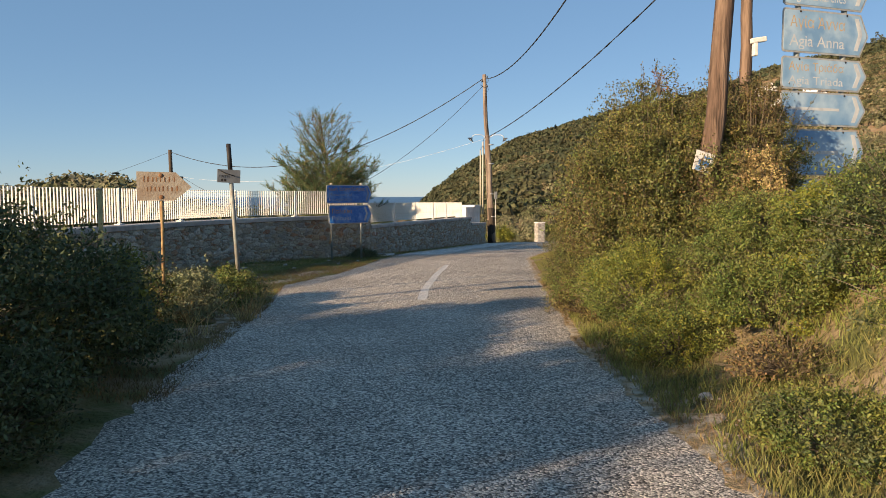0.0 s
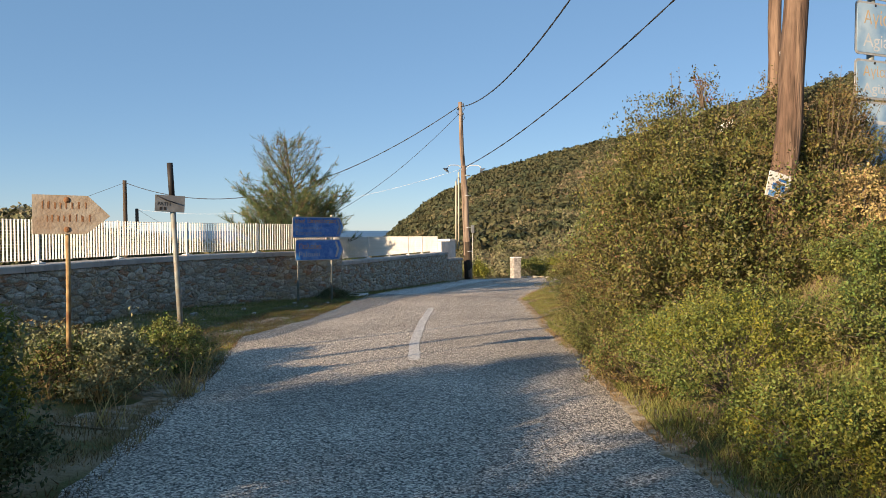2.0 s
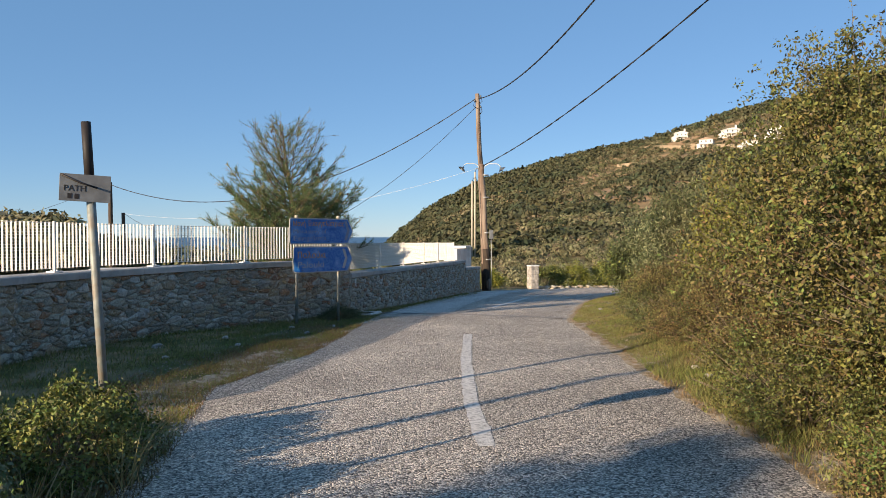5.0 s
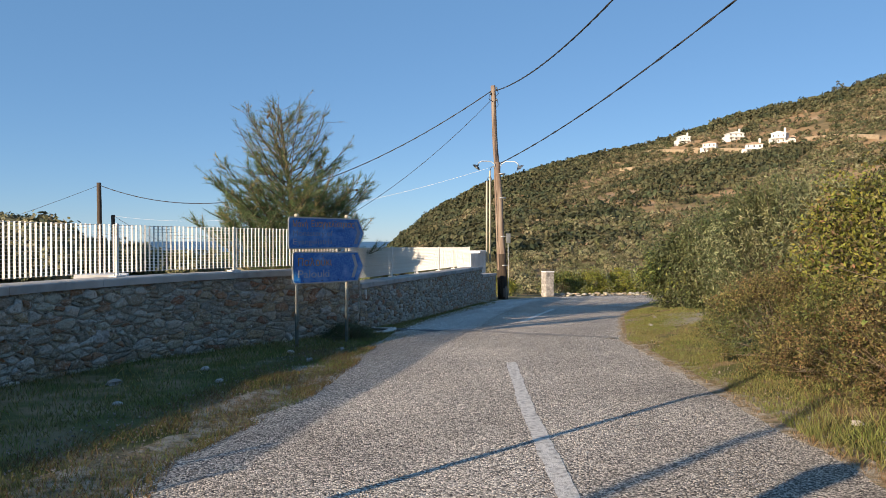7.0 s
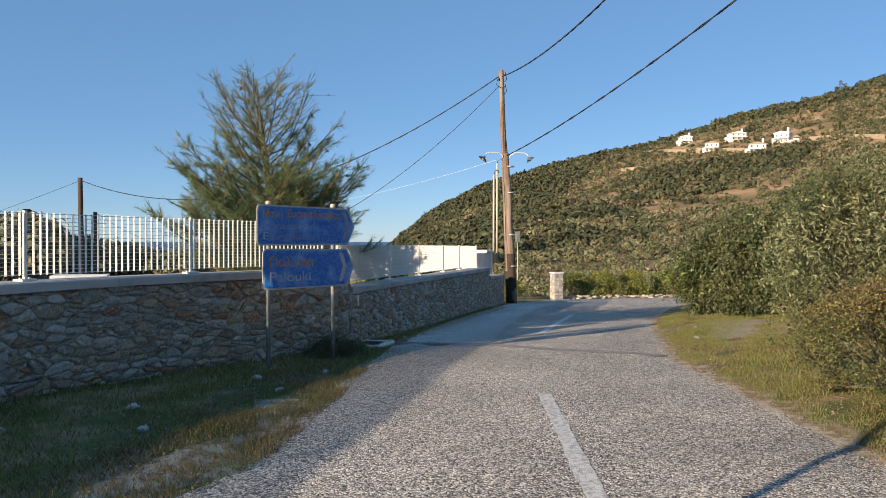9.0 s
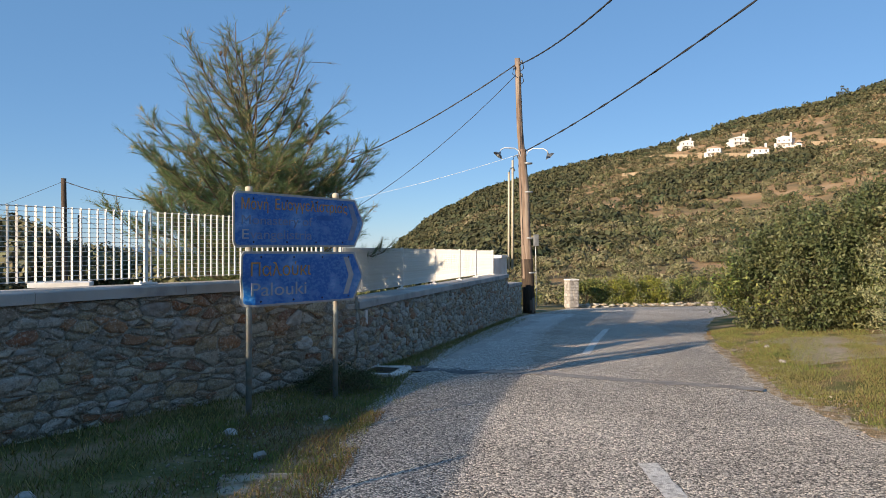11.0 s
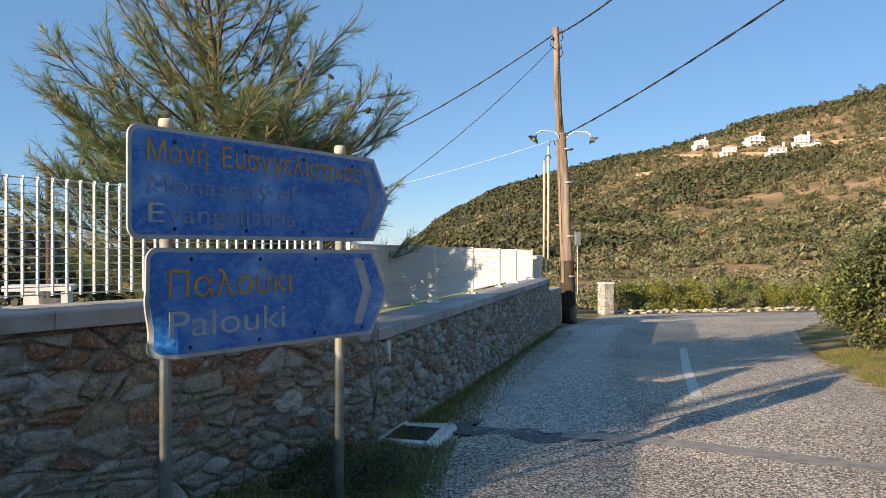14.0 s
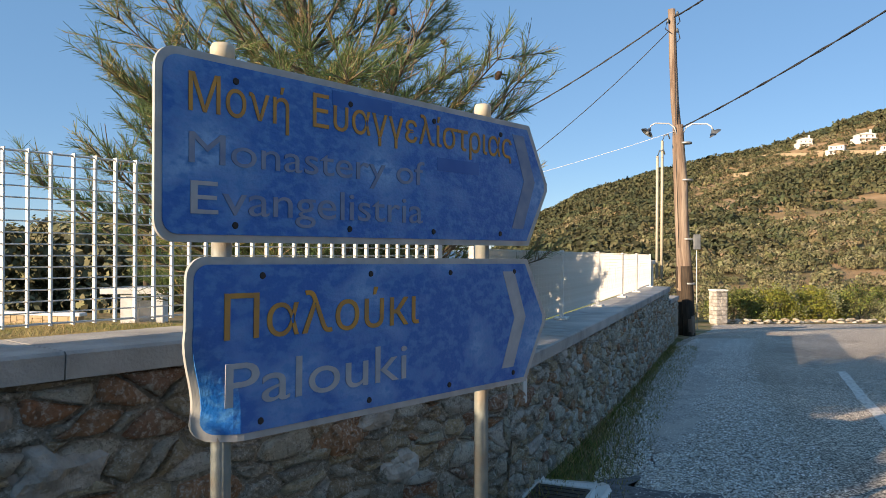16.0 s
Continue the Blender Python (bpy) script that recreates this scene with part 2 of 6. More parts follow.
def stone(name, tones, island=False):
    """Rough field stone: a tone for each stone, mottled with pits, lichen and stains, and a coarse relief."""
    m = bpy.data.materials.new(name)
    m.use_nodes = True
    n, l = m.node_tree.nodes, m.node_tree.links
    b = n["Principled BSDF"]
    b.inputs["Roughness"].default_value = 0.88
    b.inputs["Specular IOR Level"].default_value = 0.25
    tc = n.new("ShaderNodeTexCoord")
    g = n.new("ShaderNodeNewGeometry" if island else "ShaderNodeObjectInfo")
    base = n.new("ShaderNodeValToRGB")
    base.color_ramp.interpolation = 'CONSTANT' if island else 'LINEAR'
    e = base.color_ramp.elements
    e[0].position, e[0].color = 0.0, (*tones[0], 1)
    e[1].position, e[1].color = (len(tones) - 1) / len(tones), (*tones[-1], 1)
    for i, t in enumerate(tones[1:-1]):
        base.color_ramp.elements.new((i + 1) / len(tones)).color = (*t, 1)
    l.new(g.outputs["Random Per Island" if island else "Random"], base.inputs["Fac"])
    cur = base.outputs["Color"]
    for sc, a, c, tint, k in ((6, 0.44, 0.60, (0.36, 0.29, 0.22), 0.4), (22, 0.52, 0.64, (0.12, 0.10, 0.08), 0.55), (55, 0.52, 0.62, (0.74, 0.70, 0.62), 0.6), (12, 0.57, 0.66, (0.74, 0.70, 0.62), 0.75), (90, 0.55, 0.63, (0.08, 0.065, 0.05), 0.45)):
        t = n.new("ShaderNodeTexNoise")
        t.inputs["Scale"].default_value = sc
        t.inputs["Detail"].default_value = 8
        t.inputs["Roughness"].default_value = 0.65
        l.new(tc.outputs["Object"], t.inputs["Vector"])
        r = n.new("ShaderNodeMapRange")
        r.inputs["From Min"].default_value, r.inputs["From Max"].default_value = a, c
        r.inputs["To Max"].default_value = k
        l.new(t.outputs["Fac"], r.inputs["Value"])
        x = n.new("ShaderNodeMix")
        x.data_type = 'RGBA'
        l.new(r.outputs["Result"], x.inputs["Factor"])
        l.new(cur, x.inputs["A"])
        x.inputs["B"].default_value = (*tint, 1)
        cur = x.outputs["Result"]
    l.new(cur, b.inputs["Base Color"])
    t = n.new("ShaderNodeTexNoise")
    t.inputs["Scale"].default_value = 17
    t.inputs["Detail"].default_value = 10
    t.inputs["Roughness"].default_value = 0.7
    l.new(tc.outputs["Object"], t.inputs["Vector"])
    bp = n.new("ShaderNodeBump")
    bp.inputs["Strength"].default_value = 1.0
    bp.inputs["Distance"].default_value = 0.05
    l.new(t.outputs["Fac"], bp.inputs["Height"])
    l.new(bp.outputs["Normal"], b.inputs["Normal"])
    MATS[name] = m


stone("stone_grey", ((0.44, 0.43, 0.37), (0.60, 0.58, 0.53), (0.52, 0.50, 0.43), (0.34, 0.33, 0.285)))
stone("stone_brown", ((0.44, 0.325, 0.205), (0.56, 0.46, 0.30), (0.35, 0.27, 0.19), (0.52, 0.47, 0.34)))
stone("stone_rust", ((0.40, 0.17, 0.09), (0.47, 0.26, 0.14), (0.32, 0.18, 0.12)))
stone("stone_joined", ((0.52, 0.50, 0.42), (0.40, 0.33, 0.235), (0.62, 0.60, 0.51), (0.48, 0.375, 0.235), (0.35, 0.335, 0.28), (0.45, 0.25, 0.14), (0.55, 0.545, 0.45), (0.64, 0.62, 0.56)), True)
stone("mortar", ((0.36, 0.33, 0.27), (0.36, 0.33, 0.27)))
mat("pole_wood_pale", (0.23, 0.165, 0.125), 0.85, second=(0.14, 0.10, 0.075), scale=5, third=(0.30, 0.24, 0.19), third_scale=1.5, bump=0.9, bump_scale=9, stretch=(6, 6, 0.5))
M = MATS


# ---- builders ----
def link_mesh(name, mesh, material, parent=None, label=""):
    ob = new(name, mesh)
    if material:
        mesh.materials.append(material)
    if parent:
        ob.parent = parent
    if label:
        ob["label"] = label
    return ob


def part(name, bm, material, parent=None, label=""):
    """Links a bmesh as one mesh object under a thing or a part."""
    me = bpy.data.meshes.new(name)
    bmesh.ops.recalc_face_normals(bm, faces=bm.faces)
    bm.to_mesh(me)
    bm.free()
    return link_mesh(name, me, material, parent, label)


def raw(name, verts, faces, material, parent=None, label="", smooth=False):
    """Links a mesh from arrays of places and of faces that all have the same number of corners."""
    verts, faces = np.asarray(verts, dtype=np.float32), np.asarray(faces, dtype=np.int32)
    me = bpy.data.meshes.new(name)
    k = faces.shape[1]
    me.vertices.add(len(verts))
    me.vertices.foreach_set("co", verts.ravel())
    me.loops.add(faces.size)
    me.loops.foreach_set("vertex_index", faces.ravel())
    me.polygons.add(len(faces))
    me.polygons.foreach_set("loop_start", np.arange(0, faces.size, k, dtype=np.int32))
    if smooth:
        me.polygons.foreach_set("use_smooth", np.ones(len(faces), dtype=bool))
    me.update(calc_edges=True)
    me.validate()
    return link_mesh(name, me, material, parent, label)


def empty(name, m, label="", category="", group="", kind=""):
    ob = new(name)
    ob.matrix_basis = m
    return tagged(ob, label, category, group, kind)


def box(bm, x0, x1, y0, y1, z0, z1, bevel=0.0):
    r = bmesh.ops.create_cube(bm, size=1.0)
    for v in r["verts"]:
        v.co = Vector(((x0 + x1) / 2 + v.co.x * (x1 - x0), (y0 + y1) / 2 + v.co.y * (y1 - y0), (z0 + z1) / 2 + v.co.z * (z1 - z0)))
    if bevel > 0:
        es = list({e for v in r["verts"] for e in v.link_edges})
        bmesh.ops.bevel(bm, geom=es, offset=bevel, segments=2, affect='EDGES', profile=0.5)
    return bm


def tube(bm, pts, radii, sides=8, cap=True):
    """A round tube along points, with a radius at each."""
    pts = [Vector(p) for p in pts]
    if not hasattr(radii, "__len__"):
        radii = [radii] * len(pts)
    rings = []
    for i, p in enumerate(pts):
        d = (pts[min(i + 1, len(pts) - 1)] - pts[max(i - 1, 0)]).normalized()
        a = d.cross(Vector((0, 0, 1)) if abs(d.z) < 0.9 else Vector((1, 0, 0))).normalized()
        b = d.cross(a)
        rings.append([bm.verts.new(p + (a * math.cos(2 * math.pi * k / sides) + b * math.sin(2 * math.pi * k / sides)) * radii[i]) for k in range(sides)])
    for r0, r1 in zip(rings, rings[1:]):
        for k in range(sides):
            f = bm.faces.new((r0[k], r0[(k + 1) % sides], r1[(k + 1) % sides], r1[k]))
            f.smooth = True
    if cap:
        bm.faces.new(rings[0])
        bm.faces.new(rings[-1])
    return bm


def prism(bm, outline, y0, y1):
    """An outline in x and z pushed through from y0 to y1."""
    a = [bm.verts.new((x, y0, z)) for x, z in outline]
    b = [bm.verts.new((x, y1, z)) for x, z in outline]
    bm.faces.new(a)
    bm.faces.new(list(reversed(b)))
    n = len(a)
    for i in range(n):
        bm.faces.new((a[i], b[i], b[(i + 1) % n], a[(i + 1) % n]))
    return bm


def smooth(a, b, x):
    t = np.clip((np.asarray(x, dtype=float) - a) / (b - a), 0, 1)
    return t * t * (3 - 2 * t)


# ---- the plan ----
ROAD_Y = [-60, 0, 12, 19.5, 24, 26, 30, 36, 40, 46, 50, 53, 60]
ROAD_Z = [0.6, 0.0, -0.22, -0.35, -0.46, -0.53, -0.70, -0.92, -1.08, -1.5, -1.82, -1.98, -2.3]
EDGE_Y = [-60, 0, 4, 8, 12, 15, 17.4, 20, 22.3, 24, 26, 28, 30, 33, 36, 39, 42, 45, 48, 51]
EDGE_L = [-1.75, -1.75, -1.75, -1.77, -1.62, -1.7, -0.75, -0.1, 0.35, 0.75, 1.25, 1.9, 2.6, 3.8, 5.1, 6.6, 8.3, 9.6, 10.8, 12.0]
EDGE_R = [2.2, 2.15, 2.08, 2.4, 3.2, 3.65, 4.1, 4.6, 5.0, 5.7, 6.5, 7.3, 8.3, 9.9, 11.8, 14.5, 20, 32, 46, 46]
WALL_A = [(-6.4, 10.6), (-5.6, 13.0), (-4.8, 15.2), (-3.95, 18.0), (-3.25, 19.8), (-2.45, 21.2), (-1.65, 22.2), (-0.95, 23.0), (0.3, 24.4)]
WALL_B = [(0.3, 24.4), (2.8, 30.4), (5.35, 36.6)]
WALL_C = [(5.35, 36.6), (6.55, 39.5)]


def lin(y, ys, vs):
    return np.interp(y, ys, vs)


def road_z(y):
    return (lin(np.asarray(y) - 1.0, ROAD_Y, ROAD_Z) + lin(y, ROAD_Y, ROAD_Z) + lin(np.asarray(y) + 1.0, ROAD_Y, ROAD_Z)) / 3


def curve_points(pts, step):
    """Evenly spaced places along a smooth line through the points."""
    p = np.array(pts, dtype=float)
    if len(p) > 2:
        q = np.vstack([2 * p[0] - p[1], p, 2 * p[-1] - p[-2]])
        fine = []
        for i in range(1, len(q) - 2):
            for t in np.linspace(0, 1, 24, endpoint=False):
                fine.append(0.5 * (2 * q[i] + (q[i + 1] - q[i - 1]) * t + (2 * q[i - 1] - 5 * q[i] + 4 * q[i + 1] - q[i + 2]) * t * t
                                   + (3 * q[i] - q[i - 1] - 3 * q[i + 1] + q[i + 2]) * t ** 3))
        fine.append(p[-1])
        p = np.array(fine)
    s = np.concatenate([[0], np.cumsum(np.linalg.norm(np.diff(p, axis=0), axis=1))])
    n = max(2, int(round(s[-1] / step)) + 1)
    u = np.linspace(0, s[-1], n)
    return np.stack([np.interp(u, s, p[:, k]) for k in range(2)], axis=1), u


def along(pts, u, s):
    """Place and outward (road-side) normal at the length s along a sampled line."""
    x, y = np.interp(s, u, pts[:, 0]), np.interp(s, u, pts[:, 1])
    x1, y1 = np.interp(s + 0.05, u, pts[:, 0]), np.interp(s + 0.05, u, pts[:, 1])
    x0, y0 = np.interp(s - 0.05, u, pts[:, 0]), np.interp(s - 0.05, u, pts[:, 1])
    d = np.array([x1 - x0, y1 - y0])
    d = d / np.linalg.norm(d)
    return np.array([x, y]), np.array([d[1], -d[0]]), d


RIDGE_AZ = [-180, -60, 0, 3.5, 4.6, 5.4, 6.6, 7.8, 12.1, 17, 23.8, 30, 36.5, 39.2, 50, 70, 110, 150, 180]
RIDGE_EL = [-1.5, -1.7, -1.7, -1.5, -0.9, -0.1, 0.75, 1.7, 4.0, 5.35, 6.85, 8.4, 9.6, 10.3, 12, 12, 8, 3, 0]


def hill_z(x, y):
    d = np.hypot(x, y - 10)
    az = np.degrees(np.arctan2(x, y - 10))
    er = np.interp(az, RIDGE_AZ, RIDGE_EL)
    u = np.clip((d - 60) / 390, 0, 1) ** np.where(er > 2, 0.45, 0.8)
    el = -4.4 + (er + 4.4) * u
    z = 1.4 + np.minimum(d, 450) * np.tan(np.radians(el))
    fall = np.clip(d - 450, 0, None) * np.where(er > 0, 0.06, 0.2)
    return z - fall + 1.2 * np.sin(x * 0.06) * np.sin(y * 0.05) * smooth(80, 160, d)


def near_z(x, y):
    x, y = np.asarray(x, dtype=float), np.asarray(y, dtype=float)
    z = road_z(y)
    le, re = lin(y, EDGE_Y, EDGE_L), lin(y, EDGE_Y, EDGE_R)
    right = x - re
    bank = lin(y, [-60, 5, 10, 12.5, 15.5, 19, 23, 27, 60], [1.7, 1.6, 1.55, 1.2, 0.45, 0.5, 0.12, 0.1, 0.1])
    z = z + np.where(right > 0, bank * smooth(0.25, 3.0, right) + 0.03 * np.clip(right, 0, 0.4) + np.clip(right - 3, 0, 40) * 0.05, 0)
    left = le - x
    mound = lin(y, [-60, 0, 8, 13, 17, 22, 60], [0.25, 0.25, 0.20, 0.12, 0.08, 0.03, 0.02])
    z = z + np.where(left > 0, mound * smooth(0.1, 1.3, left), 0)
    edge = smooth(0.0, 0.5, np.maximum(right, left))
    return z + edge * (0.025 * np.sin(x * 1.9 + y * 0.7) * np.sin(y * 1.3) + 0.012 * np.sin(x * 4.3 - y * 3.1)) - 0.02 * (1 - edge)


def ground_z(x, y):
    x, y = np.asarray(x, dtype=float), np.asarray(y, dtype=float)
    out = np.maximum(np.maximum(y - 54, np.abs(x - 8) - 40), -y - 40)
    w = smooth(0, 26, out)
    return near_z(x, y) * (1 - w) + hill_z(x, y) * w


def gz(x, y):
    return float(ground_z(x, y))


# ---- ground, road, sea ----
def axis(spans):
    out = []
    for a, b, st in spans:
        out += list(np.arange(a, b, st))
    return np.array(out + [spans[-1][1]])


def grid_mesh(name, xs, ys, zfun, material, label):
    gx, gy = np.meshgrid(xs, ys)
    v = np.stack([gx.ravel(), gy.ravel(), zfun(gx.ravel(), gy.ravel())], axis=1)
    n, r = len(xs), np.arange(len(ys) - 1)[:, None] * len(xs) + np.arange(len(xs) - 1)[None, :]
    f = np.stack([r, r + 1, r + n + 1, r + n], axis=-1).reshape(-1, 4)
    return tagged(raw(name, v, f, material, smooth=True), label, name, kind="structure")


XS = axis([(-700, -100, 20), (-100, -16, 4), (-16, 16, 0.25), (16, 60, 2), (60, 480, 7), (480, 900, 30)])
YS = axis([(-300, -20, 10), (-20, -2, 1), (-2, 56, 0.25), (56, 90, 1.5), (90, 520, 7), (520, 900, 30)])
ground = grid_mesh("ground", XS, YS, ground_z, None, "dry grassy roadside ground with soil and scrub hillside")


def ground_material():
    """Verge near the road, dry soil with terraces of grass on the hill."""
    m = bpy.data.materials.new("ground_mixed")
    m.use_nodes = True
    n, l = m.node_tree.nodes, m.node_tree.links
    b = n["Principled BSDF"]
    b.inputs["Roughness"].default_value = 0.95
    b.inputs["Specular IOR Level"].default_value = 0.15
    tc = n.new("ShaderNodeTexCoord")

    def ramp(scale, stops, detail=6, src=None):
        t = n.new("ShaderNodeTexNoise")
        t.inputs["Scale"].default_value = scale
        t.inputs["Detail"].default_value = detail
        l.new(src or tc.outputs["Object"], t.inputs["Vector"])
        c = n.new("ShaderNodeValToRGB")
        e = c.color_ramp.elements
        e[0].position, e[0].color = stops[0][0], (*stops[0][1], 1)
        e[1].position, e[1].color = stops[-1][0], (*stops[-1][1], 1)
        for p, col in stops[1:-1]:
            c.color_ramp.elements.new(p).color = (*col, 1)
        l.new(t.outputs["Fac"], c.inputs["Fac"])
        return c.outputs["Color"]

    nearc = ramp(1.7, [(0.32, (0.085, 0.095, 0.035)), (0.46, (0.14, 0.14, 0.055)), (0.55, (0.24, 0.185, 0.10)), (0.68, (0.32, 0.25, 0.16))])
    mp = n.new("ShaderNodeMapping")
    mp.inputs["Scale"].default_value = (1, 1, 3)
    l.new(tc.outputs["Object"], mp.inputs["Vector"])
    farc = ramp(0.06, [(0.36, (0.15, 0.125, 0.065)), (0.47, (0.26, 0.19, 0.10)), (0.57, (0.36, 0.235, 0.125)), (0.7, (0.42, 0.31, 0.19))], 9, mp.outputs["Vector"])
    ln = n.new("ShaderNodeVectorMath")
    ln.operation = 'LENGTH'
    l.new(tc.outputs["Object"], ln.inputs[0])
    r = n.new("ShaderNodeMapRange")
    r.inputs["From Min"].default_value, r.inputs["From Max"].default_value = 50, 75
    l.new(ln.outputs["Value"], r.inputs["Value"])
    x = n.new("ShaderNodeMix")
    x.data_type = 'RGBA'
    l.new(r.outputs["Result"], x.inputs["Factor"])
    l.new(nearc, x.inputs["A"])
    l.new(farc, x.inputs["B"])
    l.new(x.outputs["Result"], b.inputs["Base Color"])
    t = n.new("ShaderNodeTexNoise")
    t.inputs["Scale"].default_value = 22
    t.inputs["Detail"].default_value = 6
    l.new(tc.outputs["Object"], t.inputs["Vector"])
    bp = n.new("ShaderNodeBump")
    bp.inputs["Strength"].default_value = 1.0
    bp.inputs["Distance"].default_value = 0.04
    l.new(t.outputs["Fac"], bp.inputs["Height"])
    l.new(bp.outputs["Normal"], b.inputs["Normal"])
    return m


ground.data.materials.append(ground_material())

sea_bm = bmesh.new()
box(sea_bm, -4800, 4800, -4800, 4900, -15, -14)
tagged(part("sea", sea_bm, M["sea"]), "calm deep blue sea reaching the horizon", "sea", kind="structure")


def strip(name, ys, lefts, rights, lift, material, label, across=8, wobble=0.0, seed=3):
    """A sheet over the road's surface between two lines."""
    rng = np.random.default_rng(seed)
    v = []
    for i, y in enumerate(ys):
        a, b = lefts[i] + rng.normal(0, wobble), rights[i] + rng.normal(0, wobble)
        for k in range(across + 1):
            x = a + (b - a) * k / across
            drop = -0.03 if k in (0, across) else 0.0
            v.append((x, y, float(road_z(y)) + lift + (drop if lift < 0.014 else 0)))
    n = across + 1
    f = [(j * n + k, j * n + k + 1, (j + 1) * n + k + 1, (j + 1) * n + k) for j in range(len(ys) - 1) for k in range(across)]
    return tagged(raw(name, v, f, material, smooth=True), label, name, kind="structure")


ry = np.arange(-40, 51.01, 0.25)
strip("road", ry, lin(ry, EDGE_Y, EDGE_L), lin(ry, EDGE_Y, EDGE_R), 0.012, M["asphalt"], "worn chip-seal asphalt country road with ragged edges", 10, 0.045)

# ---- stone walls ----
WALL_THICK = 0.45


def wall_body(name, pts, u, top_fun, material, label):
    """The mortared core: front on the line, back a thickness behind it."""
    v, f = [], []
    for s in u:
        p, nrm, _ = along(pts, u, s)
        base = gz(p[0] + nrm[0] * 0.1, p[1] + nrm[1] * 0.1) - 0.35
        q = p - nrm * WALL_THICK
        t = top_fun(s)
        v += [(p[0], p[1], base), (p[0], p[1], t), (q[0], q[1], t), (q[0], q[1], base)]
    for i in range(len(u) - 1):
        a, b = i * 4, i * 4 + 4
        f += [(a + k, b + k, b + (k + 1) % 4, a + (k + 1) % 4) for k in range(4)]
    e = (len(u) - 1) * 4
    f += [(0, 1, 2, 3), (e + 3, e + 2, e + 1, e)]
    return tagged(raw(name, v, f, material), label, "wall", kind="structure")


def coping(name, pts, u, top_fun, parent, length=1.6):
    """Concrete slabs along the wall's top, each with worn edges."""
    s = 0.0
    while s < u[-1] - 0.05:
        e = min(s + length, u[-1])
        if u[-1] - e < 0.5:
            e = u[-1]
        n = 5
        prof = [(0.05, -0.10), (0.055, -0.012), (0.045, 0.0), (-WALL_THICK - 0.03, 0.0), (-WALL_THICK - 0.04, -0.012), (-WALL_THICK - 0.04, -0.10)]
        bm = bmesh.new()
        rings = []
        for k in range(n):
            w = s + 0.003 + (e - s - 0.006) * k / (n - 1)
            p, nrm, _ = along(pts, u, w)
            rings.append([bm.verts.new((p[0] + nrm[0] * o, p[1] + nrm[1] * o, top_fun(w) + h)) for o, h in prof])
        for a, b in zip(rings, rings[1:]):
            for k in range(6):
                bm.faces.new((a[k], a[(k + 1) % 6], b[(k + 1) % 6], b[k]))
        bm.faces.new(rings[0])
        bm.faces.new(rings[-1])
        part("coping_slab", bm, M["coping_concrete"], parent)
        s = e


def cells(length, height, n, seed, aspect=2.2):
    """Uneven stones over a length and a height: the cells of a weighted cut, wider than high."""
    rng = np.random.default_rng(seed)
    pts = np.stack([rng.uniform(-0.1, length + 0.1, n), rng.uniform(-0.05, height + 0.05, n)], axis=1)
    q = pts * np.array([1, aspect])
    wgt = rng.gamma(1.2, 0.5, n) * 0.012
    out = []
    for i in range(n):
        d = np.linalg.norm(q - q[i], axis=1)
        near = [j for j in np.argsort(d)[1:26] if d[j] < 0.9]
        poly = [(-0.7, -0.7), (0.7, -0.7), (0.7, 0.7), (-0.7, 0.7)]
        for j in near:
            dx, dy = q[j] - q[i]
            dd = dx * dx + dy * dy
            lim = (dd + wgt[i] - wgt[j]) / 2
            res = []
            for k in range(len(poly)):
                a, b = poly[k], poly[(k + 1) % len(poly)]
                fa, fb = a[0] * dx + a[1] * dy - lim, b[0] * dx + b[1] * dy - lim
                if fa <= 0:
                    res.append(a)
                if fa * fb < 0:
                    t = fa / (fa - fb)
                    res.append((a[0] + (b[0] - a[0]) * t, a[1] + (b[1] - a[1]) * t))
            poly = res
            if len(poly) < 3:
                break
        if len(poly) < 3:
            continue
        c = np.array([(x + q[i][0], (y + q[i][1]) / aspect) for x, y in poly])
        c[:, 0] = np.clip(c[:, 0], 0, length)
        c[:, 1] = np.clip(c[:, 1], 0, height)
        area = 0.5 * abs(np.dot(c[:, 0], np.roll(c[:, 1], -1)) - np.dot(c[:, 1], np.roll(c[:, 0], -1)))
        if area > 0.0009:
            out.append(c)
    return out


def stone_rings(c, rng, joint=0.005, proud=0.018):
    """The outline of one stone, its rim and its raised face, in wall coordinates (along, up, out)."""
    m = c.mean(axis=0)
    size = np.linalg.norm(c - m, axis=1).mean()
    fine = []
    for k in range(len(c)):
        a, b = c[k], c[(k + 1) % len(c)]
        e = np.linalg.norm(b - a)
        if e < 0.012:
            continue
        fine.append(a * 0.95 + m * 0.05 + rng.normal(0, 0.003, 2))
        if e > 0.07:
            fine.append((a + b) / 2 + rng.normal(0, 0.035, 2) * e)
    fine = np.array(fine)
    if len(fine) < 4:
        return None
    d = fine - m
    r = np.linalg.norm(d, axis=1, keepdims=True) + 1e-6
    rim = m + d * np.clip(1 - joint / r, 0.3, 1)
    face = m + d * np.clip(1 - (joint + 0.011) / r, 0.2, 1)
    h = proud * rng.uniform(0.5, 1.5)
    tilt = rng.normal(0, 0.045, 2)
    out_face = h + (face - m) @ tilt + rng.normal(0, 0.006, len(face))
    mid = m + d * rng.uniform(0.4, 0.62, (len(face), 1))
    out_mid = h + 0.006 + (mid - m) @ tilt + rng.normal(0, 0.009, len(face))
    return rim, face, out_face, mid, out_mid, m, h + 0.008, size


